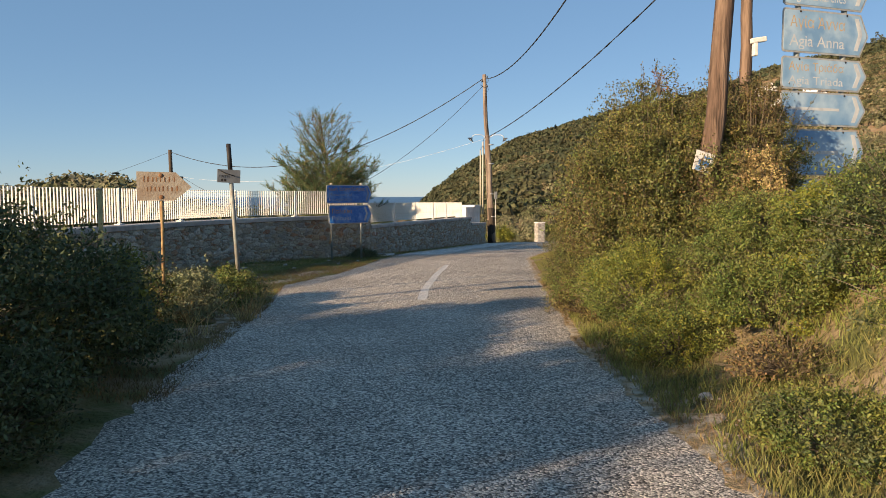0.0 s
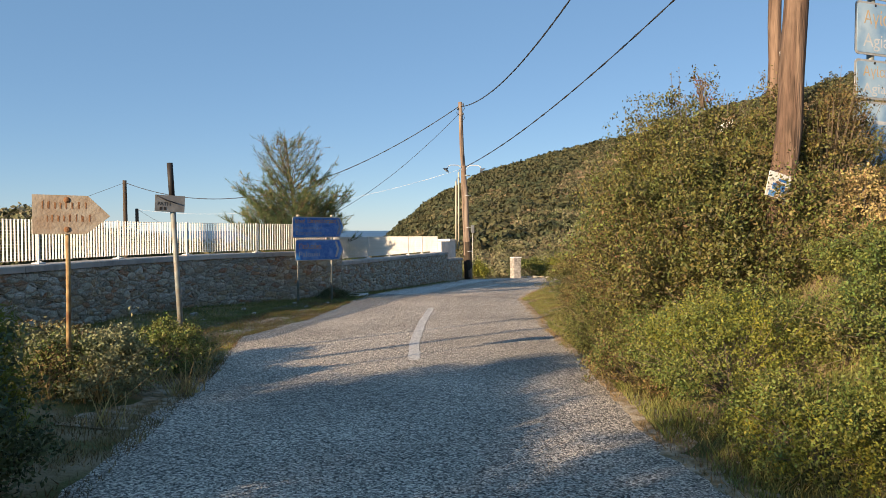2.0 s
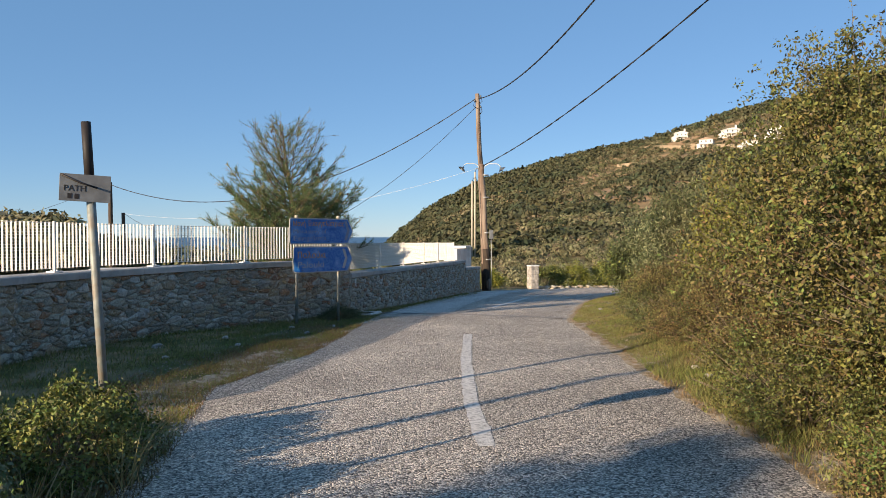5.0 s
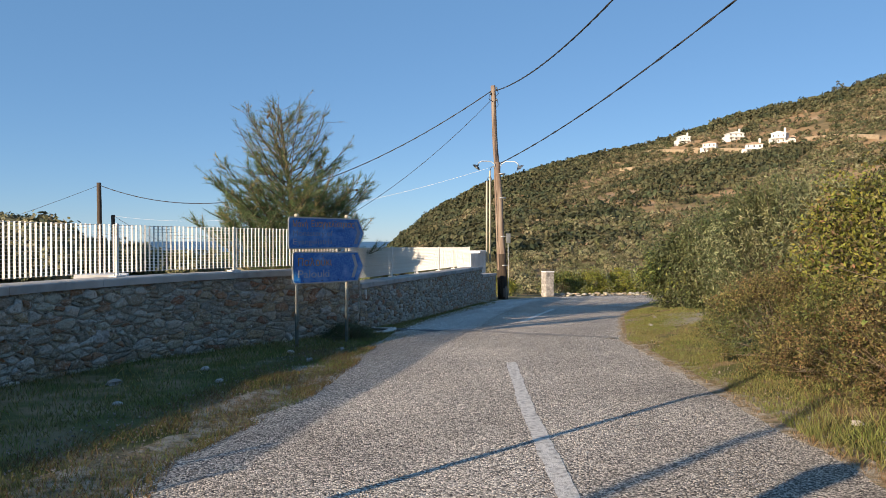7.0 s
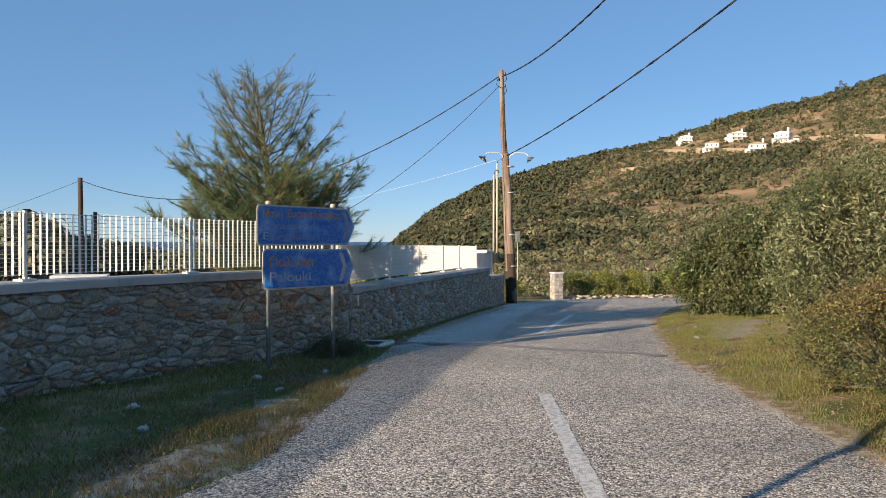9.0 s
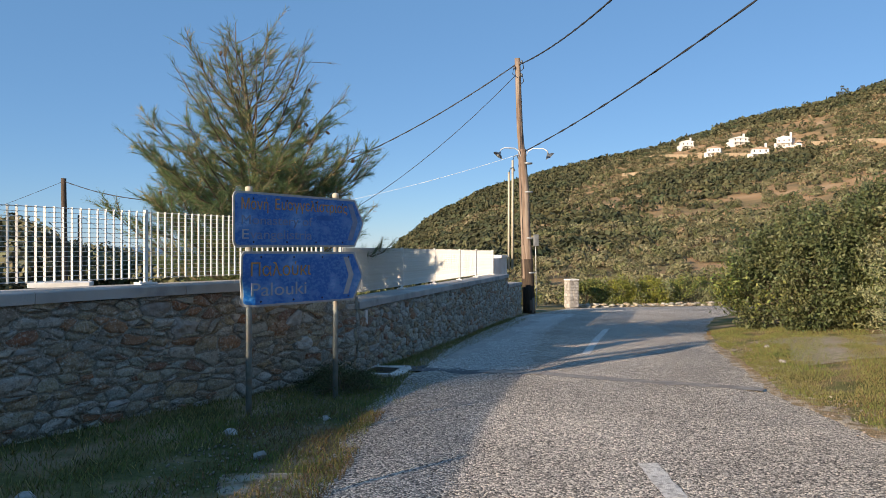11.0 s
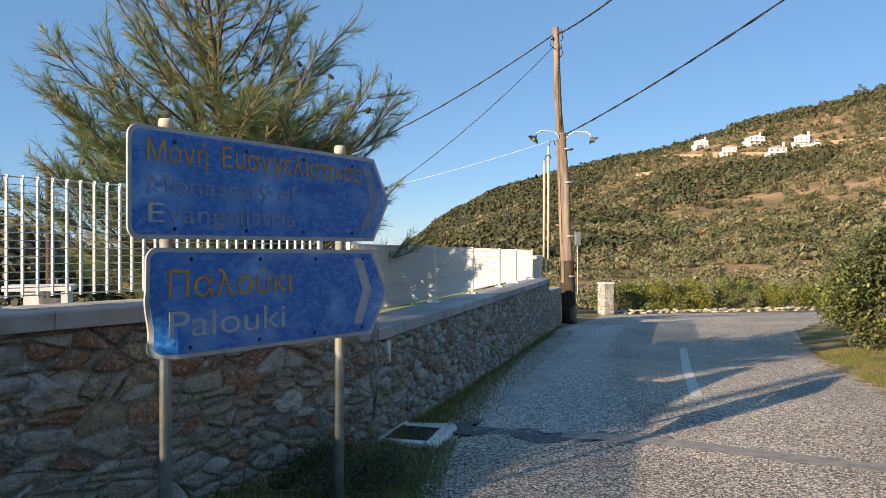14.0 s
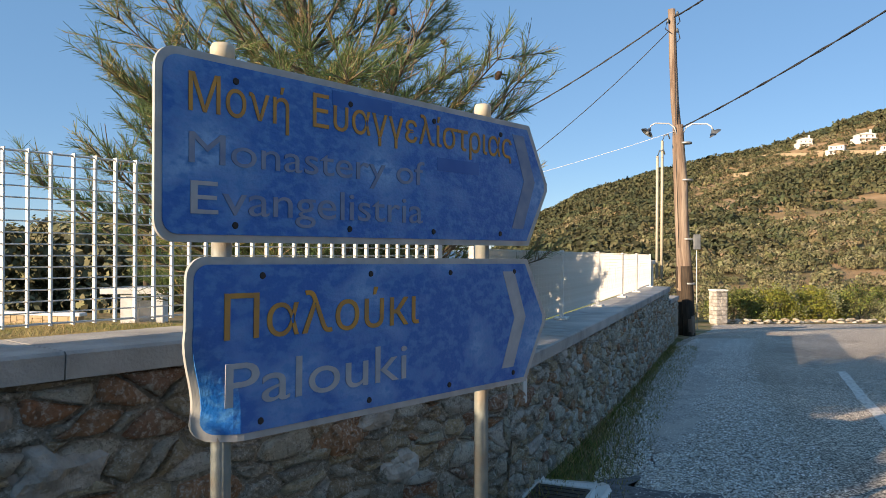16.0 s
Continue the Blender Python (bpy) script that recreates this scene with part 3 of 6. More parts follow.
def lay_stones(wall, pts, u, top_fun, n, seed, near_span, limit=300):
    """Stones over a wall's front. Those in the stretch near_span of its length are parts, the rest one joined mesh."""
    rng = np.random.default_rng(seed)
    length = u[-1]
    jv, jf, singles = [], [], 0
    for c in cells(length, 1.75, n, seed):
        s_mid, h_mid = c.mean(axis=0)
        p, nrm, d = along(pts, u, s_mid)
        top = top_fun(s_mid) - 0.10
        foot = gz(p[0] + nrm[0] * 0.15, p[1] + nrm[1] * 0.15) - 0.12
        if top - 1.75 + c[:, 1].max() < foot:
            continue
        g = stone_rings(c, rng)
        if g is None:
            continue
        rim, face, of, mid, om, m, hc, size = g
        k = len(rim)

        def place(a, o):
            base, nn, _ = along(pts, u, a[0])
            return (base[0] + nn[0] * o, base[1] + nn[1] * o, top_fun(a[0]) - 0.10 - 1.75 + a[1] - 0.004)
        v = [place(a, -0.01) for a in rim] + [place(a, o) for a, o in zip(face, of)] + [place(a, o) for a, o in zip(mid, om)] + [place(m, hc)]
        f = []
        for j in range(k):
            j2 = (j + 1) % k
            f += [(j, j2, k + j2), (j, k + j2, k + j), (k + j, k + j2, 2 * k + j2), (k + j, 2 * k + j2, 2 * k + j), (2 * k + j, 2 * k + j2, 3 * k)]
        x = rng.random()
        if near_span[0] < s_mid < near_span[1] and singles < limit and size > 0.045:
            key = "stone_rust" if x < 0.17 else "stone_brown" if x < 0.55 else "stone_pale" if x > 0.965 else "stone_grey"
            raw("stone", v, f, M[key], wall)
            singles += 1
        else:
            o = len(jv)
            jv += v
            jf += [tuple(a + o for a in t) for t in f]
    if jf:
        ob = raw("stone_facing", jv, jf, M["stone_joined"], wall)
        ob["kind"] = "stuff"


pa, ua = curve_points(WALL_A, 0.2)
pb, ub = curve_points(WALL_B, 0.2)
pc, uc = curve_points(WALL_C, 0.2)
top_a = lambda s: float(np.interp(s, [0, ua[-1]], [0.92, 0.85]))
top_b = lambda s: float(np.interp(s, [0, ub[-1]], [0.52, 0.40]))
top_c = lambda s: float(np.interp(s, [0, uc[-1]], [0.10, 0.02]))
wall_a = wall_body("wall_west", pa, ua, lambda s: top_a(s) - 0.10, M["mortar"], "rubble stone retaining wall with grey concrete coping")
wall_b = wall_body("wall_north", pb, ub, lambda s: top_b(s) - 0.10, M["mortar"], "lower rubble stone wall along the bend of the road")
wall_c = wall_body("wall_end", pc, uc, lambda s: top_c(s) - 0.10, M["mortar"], "short low end of the rubble stone wall by a pole")
coping("coping", pa, ua, top_a, wall_a)
coping("coping", pb, ub, top_b, wall_b, 2.0)
coping("coping", pc, uc, top_c, wall_c, 1.5)

# ---- fences ----
def fence(name, line, top_fun, height, post_at, s0, s1, label, setback=0.28, pitch=0.085, deep=0.03):
    """A white steel grating fence: posts on plates, flat upright bars and thin cross rods."""
    pts, u = line
    p0, _, _ = along(pts, u, s0)
    root = empty(name, pose(p0[0], p0[1], top_fun(s0)), label, "fence")
    inv = root.matrix_basis.inverted()

    def spot(s, z, o=0.0):
        p, nrm, d = along(pts, u, s)
        q = p - nrm * (setback + o)
        return Vector((q[0], q[1], top_fun(s) + z)), nrm, d
    bar = bmesh.new()
    box(bar, -0.002, 0.002, -deep / 2, deep / 2, 0.0, height - 0.06)
    bar_me = bpy.data.meshes.new("bar")
    bar.to_mesh(bar_me)
    bar.free()
    bar_me.materials.append(M["fence_white"])
    s = s0 + pitch / 2
    while s < s1:
        if min(abs(s - q) for q in post_at) > 0.035:
            p, nrm, d = spot(s, 0.06)
            ob = new("bar", bar_me)
            ob.parent = root
            ob.matrix_basis = inv @ pose(p.x, p.y, p.z, 0, 0, math.degrees(math.atan2(d[1], d[0])))
        s += pitch
    cuts = [s0] + [q for q in post_at if s0 < q < s1] + [s1]
    for a, b in zip(cuts, cuts[1:]):
        if b - a < 0.1:
            continue
        rows = 16
        for k in range(rows):
            z = 0.07 + (height - 0.08) * k / (rows - 1)
            line_pts = [inv @ spot(a + (b - a) * j / 5, z)[0] for j in range(6)]
            bm = bmesh.new()
            tube(bm, line_pts, 0.003 if 0 < k < rows - 1 else 0.0045, 4, False)
            part("cross_rod", bm, M["fence_white"], root)
    for q in post_at:
        p, nrm, d = spot(q, 0.0)
        yaw = math.degrees(math.atan2(d[1], d[0]))
        bm = bmesh.new()
        box(bm, -0.016, 0.016, -0.02, 0.02, 0.0, height + 0.015, 0.004)
        bm.transform(inv @ pose(p.x, p.y, p.z, 0, 0, yaw))
        part("fence_post", bm, M["fence_white"], root)
        bm = bmesh.new()
        box(bm, -0.09, 0.09, -0.07, 0.07, 0.0, 0.025, 0.004)
        for bx in (-0.06, 0.06):
            box(bm, bx - 0.01, bx + 0.01, -0.01, 0.01, 0.025, 0.04)
        bm.transform(inv @ pose(p.x, p.y, p.z, 0, 0, yaw))
        part("base_plate", bm, M["fence_white"], root)
    return root


mark = int(np.argmin(np.hypot(pa[:, 0] + 2.15 - 0.22, pa[:, 1] - 22.42 + 0.17)))
POSTS_A = [float(ua[mark]) + 2.34 * k for k in range(-5, 2) if 0.2 < ua[mark] + 2.34 * k < ua[-1] - 1.0] + [float(ua[-1]) - 0.35]
fence("metal_fence", (pa, ua), top_a, 0.74, [0.1] + POSTS_A, 0.1, ua[-1] - 0.35,
      "white steel grating fence standing on the stone wall")
POSTS_B = [0.35, 3.3, 5.6, 8.05, 10.1, 12.75]
fence("metal_fence", (pb, ub), top_b, 0.72, POSTS_B, 0.35, 12.75, "white steel grating fence along the lower stone wall", 0.36, 0.062, 0.02)


# ---- yard behind the wall ----
def yard():
    n = 16
    line = [(p, along(pa, ua, s)[1], top_a(s)) for p, s in zip(pa, ua)] + [(p, along(pb, ub, s)[1], top_b(s) + 0.1) for p, s in zip(pb[1:], ub[1:])]
    v = []
    for p, nrm, t in line:
        for k in range(n):
            o = WALL_THICK - 0.05 + 16.0 * (k / (n - 1)) ** 1.5
            x, y = p[0] - nrm[0] * o * 0.9 - 0.1 * o, p[1] - nrm[1] * o * 0.9 + 0.25 * o
            h = t - 0.13 - 0.17 * o + 0.04 * math.sin(x * 1.7) * math.sin(y * 1.3)
            v.append((x, y, h))
    f = [(j * n + k, j * n + k + 1, (j + 1) * n + k + 1, (j + 1) * n + k) for j in range(len(line) - 1) for k in range(n - 1)]
    tagged(raw("ground_yard", v, f, M["verge_grass"], smooth=True), "raised grassy yard behind the stone wall", "yard", kind="structure")


yard()

# ---- road markings, patches, drain ----
dy = np.arange(12.1, 19.61, 0.15)
dx = np.interp(dy, [12.1, 13.75, 16.5, 19.6], [0.97, 1.16, 1.63, 2.24])
strip("lane_marking", dy, dx - 0.075, dx + 0.075, 0.0155, M["line_paint"], "worn white centre line painted on asphalt", 2, 0.006)
dy = np.arange(26.3, 31.9, 0.15)
dx = np.interp(dy, [26.3, 29, 31.9], [4.16, 5.35, 6.7])
strip("lane_marking", dy, dx - 0.075, dx + 0.075, 0.0155, M["line_paint"], "worn white centre line painted on asphalt", 2, 0.006)


def ribbon(name, pts, width, lift, material, label, seed=5, wob=0.02):
    rng = np.random.default_rng(seed)
    p, u = curve_points(pts, 0.12)
    v = []
    for s in u:
        q, nrm, d = along(p, u, s)
        for k in (-1, -0.5, 0, 0.5, 1):
            w = width / 2 * k + (rng.normal(0, wob) if abs(k) == 1 else 0)
            x, y = q + nrm * w
            v.append((x, y, float(road_z(y)) + lift))
    f = [(j * 5 + k, j * 5 + k + 1, j * 5 + k + 6, j * 5 + k + 5) for j in range(len(u) - 1) for k in range(4)]
    return tagged(raw(name, v, f, material, smooth=True), label, name, kind="structure")


ribbon("trench_patch", [(2.0, 24.55), (2.75, 24.15), (3.6, 23.4), (4.95, 22.45)], 0.27, 0.018, M["cement_patch"], "pale cement strip over a trench across the road")
ribbon("asphalt_patch", [(1.08, 25.15), (1.5, 24.75), (2.2, 24.4), (2.9, 24.2)], 0.30, 0.016, M["fresh_asphalt"], "dark patch of fresh asphalt beside a drain", 6, 0.10)


def drain():
    zg = float(road_z(24.8)) + 0.015
    root = empty("drain_cover", pose(0.68, 24.72, zg, 0, 0, 66), "black iron drain cover in a broken white concrete frame", "drain")
    rr = np.random.default_rng(17)
    bm = bmesh.new()
    for a in ((-0.36, 0.36, -0.30, -0.20), (-0.36, 0.36, 0.20, 0.28), (-0.36, -0.25, -0.20, 0.20), (0.25, 0.37, -0.20, 0.20)):
        box(bm, a[0], a[1], a[2], a[3], -0.16, 0.03, 0.012)
    for v in bm.verts:
        out = max(abs(v.co.x) - 0.3, abs(v.co.y) - 0.24, 0) / 0.06
        v.co += Vector(rr.normal(0, 0.018, 3)) * min(out, 1) * (1 if v.co.z > -0.05 else 0)
    part("frame", bm, M["white_plaster"], root, "chipped white concrete frame")
    bm = bmesh.new()
    box(bm, -0.245, 0.245, -0.195, 0.195, -0.08, 0.022, 0.006)
    cover = part("cover", bm, M["iron_grate"], root, "black iron plate")
    for k in range(6):
        bm = bmesh.new()
        box(bm, -0.20 + k * 0.075, -0.175 + k * 0.075, -0.16, 0.16, 0.021, 0.027, 0.002)
        part("rib", bm, M["iron_grate"], cover)


drain()

# ---- lettering ----
def glyph_mesh(text, size):
    cu = bpy.data.curves.new("glyph", 'FONT')
    cu.body = text
    cu.size = size
    cu.extrude = 0.0012
    tmp = new("tmp_text", cu)
    bpy.context.view_layer.update()
    me = bpy.data.meshes.new_from_object(tmp)
    bpy.data.objects.remove(tmp)
    bpy.data.curves.remove(cu)
    return me


def lettering(text, size, material, parent, m, name="letter", squeeze=1.0, width=None):
    """Raised letters lying in the parent's x and z, facing -y: one part a letter."""
    span = lambda me: (min(v.co.x for v in me.vertices), max(v.co.x for v in me.vertices))
    whole = glyph_mesh(text, size)
    a, b = span(whole)
    bpy.data.meshes.remove(whole)
    if width:
        squeeze = width / max(1e-3, b - a)
    for k, ch in enumerate(text):
        if ch == " ":
            continue
        me, upto = glyph_mesh(ch, size), glyph_mesh(text[:k + 1], size)
        shift = span(upto)[1] - span(me)[1]
        bpy.data.meshes.remove(upto)
        me.name = name
        me.transform(m @ pose(0, 0, 0, 90, 0, 0) @ Matrix.Diagonal((squeeze, 1, 1, 1)) @ pose(shift, 0, 0))
        me.materials.clear()
        link_mesh(name, me, material, parent)


def board_mesh(w, h, tip, y0, y1, r=0.05, bend=False, rim=0.0):
    """An arrow board of upright columns: rounded at one end, pointed at the other; its lower corner may be bent back."""
    xs = sorted(set([r * (1 - math.cos(radians(a))) for a in range(0, 91, 15)] + [r + 0.3 * k / 12 for k in range(13)] + [r + 0.3 + (w - tip - r - 0.3) * k / 10 for k in range(11)] + [w - tip * (1 - k / 4) for k in range(5)]))
    bm, cols, rows = bmesh.new(), [], 15
    for y in (y0, y1):
        grid = []
        for x in xs:
            cut = r - math.sqrt(max(0.0, r * r - (r - x) ** 2)) if x < r else h * 0.47 * (x - (w - tip)) / tip if x > w - tip else 0.0
            line = []
            for k in range(rows):
                z = cut + (h - 2 * cut) * k / (rows - 1)
                px, py = x, y
                if bend:
                    low = max(0.0, 1 - (z + rim) / ((h + 2 * rim) * 0.62))
                    near = max(0.0, 1 - (x + rim) / 0.16)
                    py += 0.11 * low * near ** 1.5
                    px += 0.075 * smooth(0.0, 0.8, low) * max(0.0, 1 - (x + rim) / 0.30)
                line.append(bm.verts.new((float(px), float(py), z)))
            grid.append(line)
        cols.append(grid)
    n = len(xs)
    for s, grid in enumerate(cols):
        for i in range(n - 1):
            for k in range(rows - 1):
                q = (grid[i][k], grid[i + 1][k], grid[i + 1][k + 1], grid[i][k + 1])
                bm.faces.new(q if s == 0 else tuple(reversed(q)))
    a, b = cols
    for i in range(n - 1):
        for k in (0, rows - 1):
            bm.faces.new((a[i][k], b[i][k], b[i + 1][k], a[i + 1][k]))
    for i in (0, n - 1):
        for k in range(rows - 1):
            bm.faces.new((a[i][k], a[i][k + 1], b[i][k + 1], b[i][k]))
    return bm


def sign_board(parent, m, w, h, tip, face, border, rim=0.022, bend=False):
    """A flat arrow board: pale plate with a raised coloured face."""
    bm = board_mesh(w, h, tip, 0.0, 0.012, 0.06, bend)
    bm.transform(m)
    part("sign_panel", bm, border, parent, "pale metal board edge")
    bm = board_mesh(w - 2.3 * rim, h - 2 * rim, tip - rim * 0.3, -0.004, 0.0, 0.045, bend, rim)
    bm.transform(m @ pose(rim, 0, rim))
    part("sign_face", bm, face, parent, "sun-faded blue face")


def chevron(parent, m, x, h, material):
    bm = bmesh.new()
    t = 0.085
    prism(bm, [(x, h * 0.14), (x + t, h * 0.14), (x + t + 0.09, h * 0.53), (x + t, h * 0.90), (x, h * 0.90), (x + 0.09, h * 0.53)], -0.0058, -0.003)
    bm.transform(m)
    part("arrow_mark", bm, material, parent)


def road_sign():
    """Two blue boards on two round posts."""
    ang = math.degrees(math.atan2(0.744, 0.668))
    root = empty("direction_sign", pose(-0.96, 21.64, gz(-0.4, 22.3), 0, 0, ang), "two faded blue arrow boards on grey posts before a stone wall", "road sign")
    z0 = gz(-0.4, 22.3)
    for px, top in ((0.24, 1.83), (1.505, 1.84)):
        bm = bmesh.new()
        tube(bm, [(px, 0.05, -0.3), (px, 0.05, top - z0 - 0.05)], 0.03, 14)
        post = part("post", bm, M["post_grey"], root, "grey painted steel post")
        bm = bmesh.new()
        tube(bm, [(px, 0.05, top - z0 - 0.055), (px, 0.05, top - z0 - 0.012), (px, 0.05, top - z0)], [0.036, 0.036, 0.03], 14)
        part("cap", bm, M["cap_cream"], post, "cream plastic cap")
    up, lo = pose(0, 0, 1.245 - z0), pose(0.085, -0.01, 0.665 - z0, 0, 0.6, 0)
    W = 1.93
    sign_board(root, up, W, 0.535, 0.15, M["sign_blue"], M["sign_border"])
    sign_board(root, lo, W - 0.115, 0.54, 0.15, M["sign_blue"], M["sign_border"], bend=True)
    f = pose(0, -0.0058, 0)
    lettering("Μονή", 0.15, M["letter_orange"], root, up @ f @ pose(0.085, 0, 0.365), width=0.345)
    lettering("Ευαγγελίστριας", 0.15, M["letter_orange"], root, up @ f @ pose(0.525, 0, 0.375), width=1.10)
    lettering("Monastery of", 0.125, M["letter_faded"], root, up @ f @ pose(0.085, 0, 0.222), width=0.975)
    lettering("E", 0.135, M["letter_white"], root, up @ f @ pose(0.087, 0, 0.080), width=0.088)
    lettering("vangelistria", 0.135, M["letter_faded"], root, up @ f @ pose(0.205, 0, 0.080), width=0.86)
    lettering("Παλούкι", 0.185, M["letter_orange"], root, lo @ f @ pose(0.10, 0, 0.300), width=0.83)
    lettering("Palouki", 0.185, M["letter_white"], root, lo @ f @ pose(0.105, 0, 0.105), width=0.76)
    chevron(root, up, 1.645, 0.535, M["letter_faded"])
    chevron(root, lo, 1.475, 0.54, M["letter_white"])
    for m, x, z, w in ((up, 1.148, 0.285, 0.26), (up, 0.62, 0.455, 0.28)):
        bm = bmesh.new()
        box(bm, x, x + w, -0.0052, -0.003, z, z + 0.05)
        bm.transform(m)
        part("patch", bm, M["sign_patch"], root, "patch of unfaded blue")
    for m, h in ((up, 0.52), (lo, 0.535)):
        for x in (0.25, 0.70, 1.13, 1.56):
            for z in (0.05, h - 0.05):
                bm = bmesh.new()
                tube(bm, [(x, -0.001, z), (x, -0.008, z)], [0.013, 0.009], 8)
                bm.transform(m)
                part("bolt", bm, M["black_paint"], root)
    for px in (0.24, 1.505):
        for z in (1.32, 1.68, 0.76, 1.10):
            bm = bmesh.new()
            tube(bm, [(px, 0.05, z - z0 - 0.015), (px, 0.05, z - z0 + 0.015)], 0.035, 12)
            part("clamp", bm, M["galvanised"], root)


road_sign()


def rusty_sign():
    z0 = gz(-2.6, 10.0)
    root = empty("rusty_sign", pose(-2.54, 10.0, z0, 0, 0, 10), "rust-eaten white arrow board on a rusty post in scrub", "road sign")
    bm = bmesh.new()
    tube(bm, [(0, 0.03, -0.3), (0.01, 0.03, 1.0), (0.01, 0.03, 1.78 - z0)], 0.022, 10)
    part("post", bm, M["post_rust"], root, "rusty steel post")
    bm = bmesh.new()
    prism(bm, [(-0.28, 1.43 - z0), (0.17, 1.43 - z0), (0.38, 1.60 - z0), (0.19, 1.79 - z0), (-0.28, 1.80 - z0)], -0.004, 0.006)
    panel = part("sign_panel", bm, M["rust_face"], root, "chalky white board with rust stains")
    rng = np.random.default_rng(8)
    for row, (z, a, b) in enumerate(((1.67, -0.2, 0.2), (1.55, -0.16, 0.22))):
        x = a
        while x < b:
            w = rng.uniform(0.02, 0.045)
            bm = bmesh.new()
            prism(bm, [(x, z - z0), (x + w * 0.4, z - z0 - 0.004), (x + w * 0.5, z - z0 + rng.uniform(0.04, 0.075)), (x, z - z0 + 0.06)], -0.006, -0.004)
            part("worn_mark", bm, M["rust_dark"], panel)
            x += w + rng.uniform(0.012, 0.03)
    for z in (1.475, 1.75):
        bm = bmesh.new()
        bmesh.ops.create_icosphere(bm, subdivisions=2, radius=0.028, matrix=pose(0.01, -0.006, z - z0) @ Matrix.Diagonal((1, 0.4, 1, 1)))
        part("bolt", bm, M["rust_dark"], root)


rusty_sign()


def path_sign():
    z0 = gz(-2.05, 12.8)
    root = empty("path_sign", pose(-2.015, 12.8, z0, 0.0, -3.1, 0), "leaning grey pipe post with a small weathered white plate", "road sign")
    bm = bmesh.new()
    tube(bm, [(0, 0, -0.3), (0, 0, 2.34 - z0)], 0.036, 12)
    part("post", bm, M["post_grey"], root, "grey pipe")
    bm = bmesh.new()
    tube(bm, [(0, 0, 1.85 - z0), (0, 0, 2.342 - z0)], 0.038, 12)
    part("sleeve", bm, M["black_paint"], root, "dark weathered top of the pipe")
    m = pose(0, -0.047, 1.68 - z0, 0, 5.5, 20)
    bm = bmesh.new()
    box(bm, -0.22, 0.15, -0.004, 0.004, 0.02, 0.235, 0.002)
    bm.transform(m)
    part("sign_panel", bm, M["plate_white"], root)
    lettering("PATH", 0.065, M["black_paint"], root, m @ pose(-0.19, -0.005, 0.10))
    for k in range(2):
        bm = bmesh.new()
        box(bm, -0.16 + 0.05 * k, -0.13 + 0.05 * k, -0.006, -0.004, 0.04, 0.08)
        bm.transform(m)
        part("worn_mark", bm, M["black_paint"], root)
    bm = bmesh.new()
    tube(bm, [(-0.21, -0.006, 0.225), (-0.08, -0.01, 0.17), (0.05, -0.045, 0.13)], 0.008, 6)
    bm.transform(m)
    part("wire_tie", bm, M["black_paint"], root)


path_sign()


def yellow_post():
    z0 = gz(-2.66, 8.0)
    root = empty("marker_post", pose(-2.62, 7.98, z0), "thin yellowed steel post among roadside shrubs", "post")
    bm = bmesh.new()
    tube(bm, [(0, 0, -0.3), (0, 0, 1.56 - z0)], [0.024, 0.022], 10)
    part("post", bm, M["post_yellow"], root)
    bm = bmesh.new()
    tube(bm, [(0, 0, 1.555 - z0), (0, 0, 1.575 - z0)], 0.027, 10)
    part("cap", bm, M["cap_cream"], root)


yellow_post()


def stacked_sign():
    """Tall weathered stack of pale blue arrow boards on two posts."""
    z0 = gz(7.0, 11.6)
    ang = 14
    root = empty("stacked_sign", pose(6.47, 11.18, z0, 0, 0, ang), "tall stack of weathered pale blue arrow boards behind bushes", "road sign")
    for px in (0.35, 1.3):
        bm = bmesh.new()
        tube(bm, [(px, 0.06, -0.3), (px, 0.06, 5.35 - z0)], 0.045, 12)
        part("post", bm, M["post_grey"], root)
    rows = [(4.40, 0.66, "Αγ. Ταξιάρχες", "Agii Taxiarches"), (3.69, 0.67, "Αγία Άννα", "Agia Anna"), (3.13, 0.50, "Αγία Τριάδα", "Agia Triada"),
            (2.57, 0.53, "", ""), (1.79, 0.73, "", ""), (1.20, 0.53, "", "")]
    for z, h, a, b in rows:
        m = pose(0, 0, z - z0)
        sign_board(root, m, 1.76, h, 0.16, M["sign_old_blue"], M["sign_border"], 0.028)
        f = pose(0, -0.0035, 0)
        if a:
            lettering(a, h * 0.36, M["letter_old_orange"], root, m @ f @ pose(0.14, 0, h * 0.58), width=1.12)
            lettering(b, h * 0.36, M["letter_old_white"], root, m @ f @ pose(0.14, 0, h * 0.16), width=1.12)
        else:
            bm = bmesh.new()
            box(bm, 0.16, 1.2, -0.0055, -0.003, h * 0.46, h * 0.54)
            bm.transform(m)
            part("worn_lettering", bm, M["letter_old_white"], root)
        chevron(root, m, 1.46, h, M["letter_old_white"])
        for x in (0.35, 1.3):
            bm = bmesh.new()
            tube(bm, [(x, -0.001, h - 0.04), (x, -0.01, h - 0.04)], [0.02, 0.014], 8)
            bm.transform(m)
            part("bolt", bm, M["black_paint"], root)


stacked_sign()


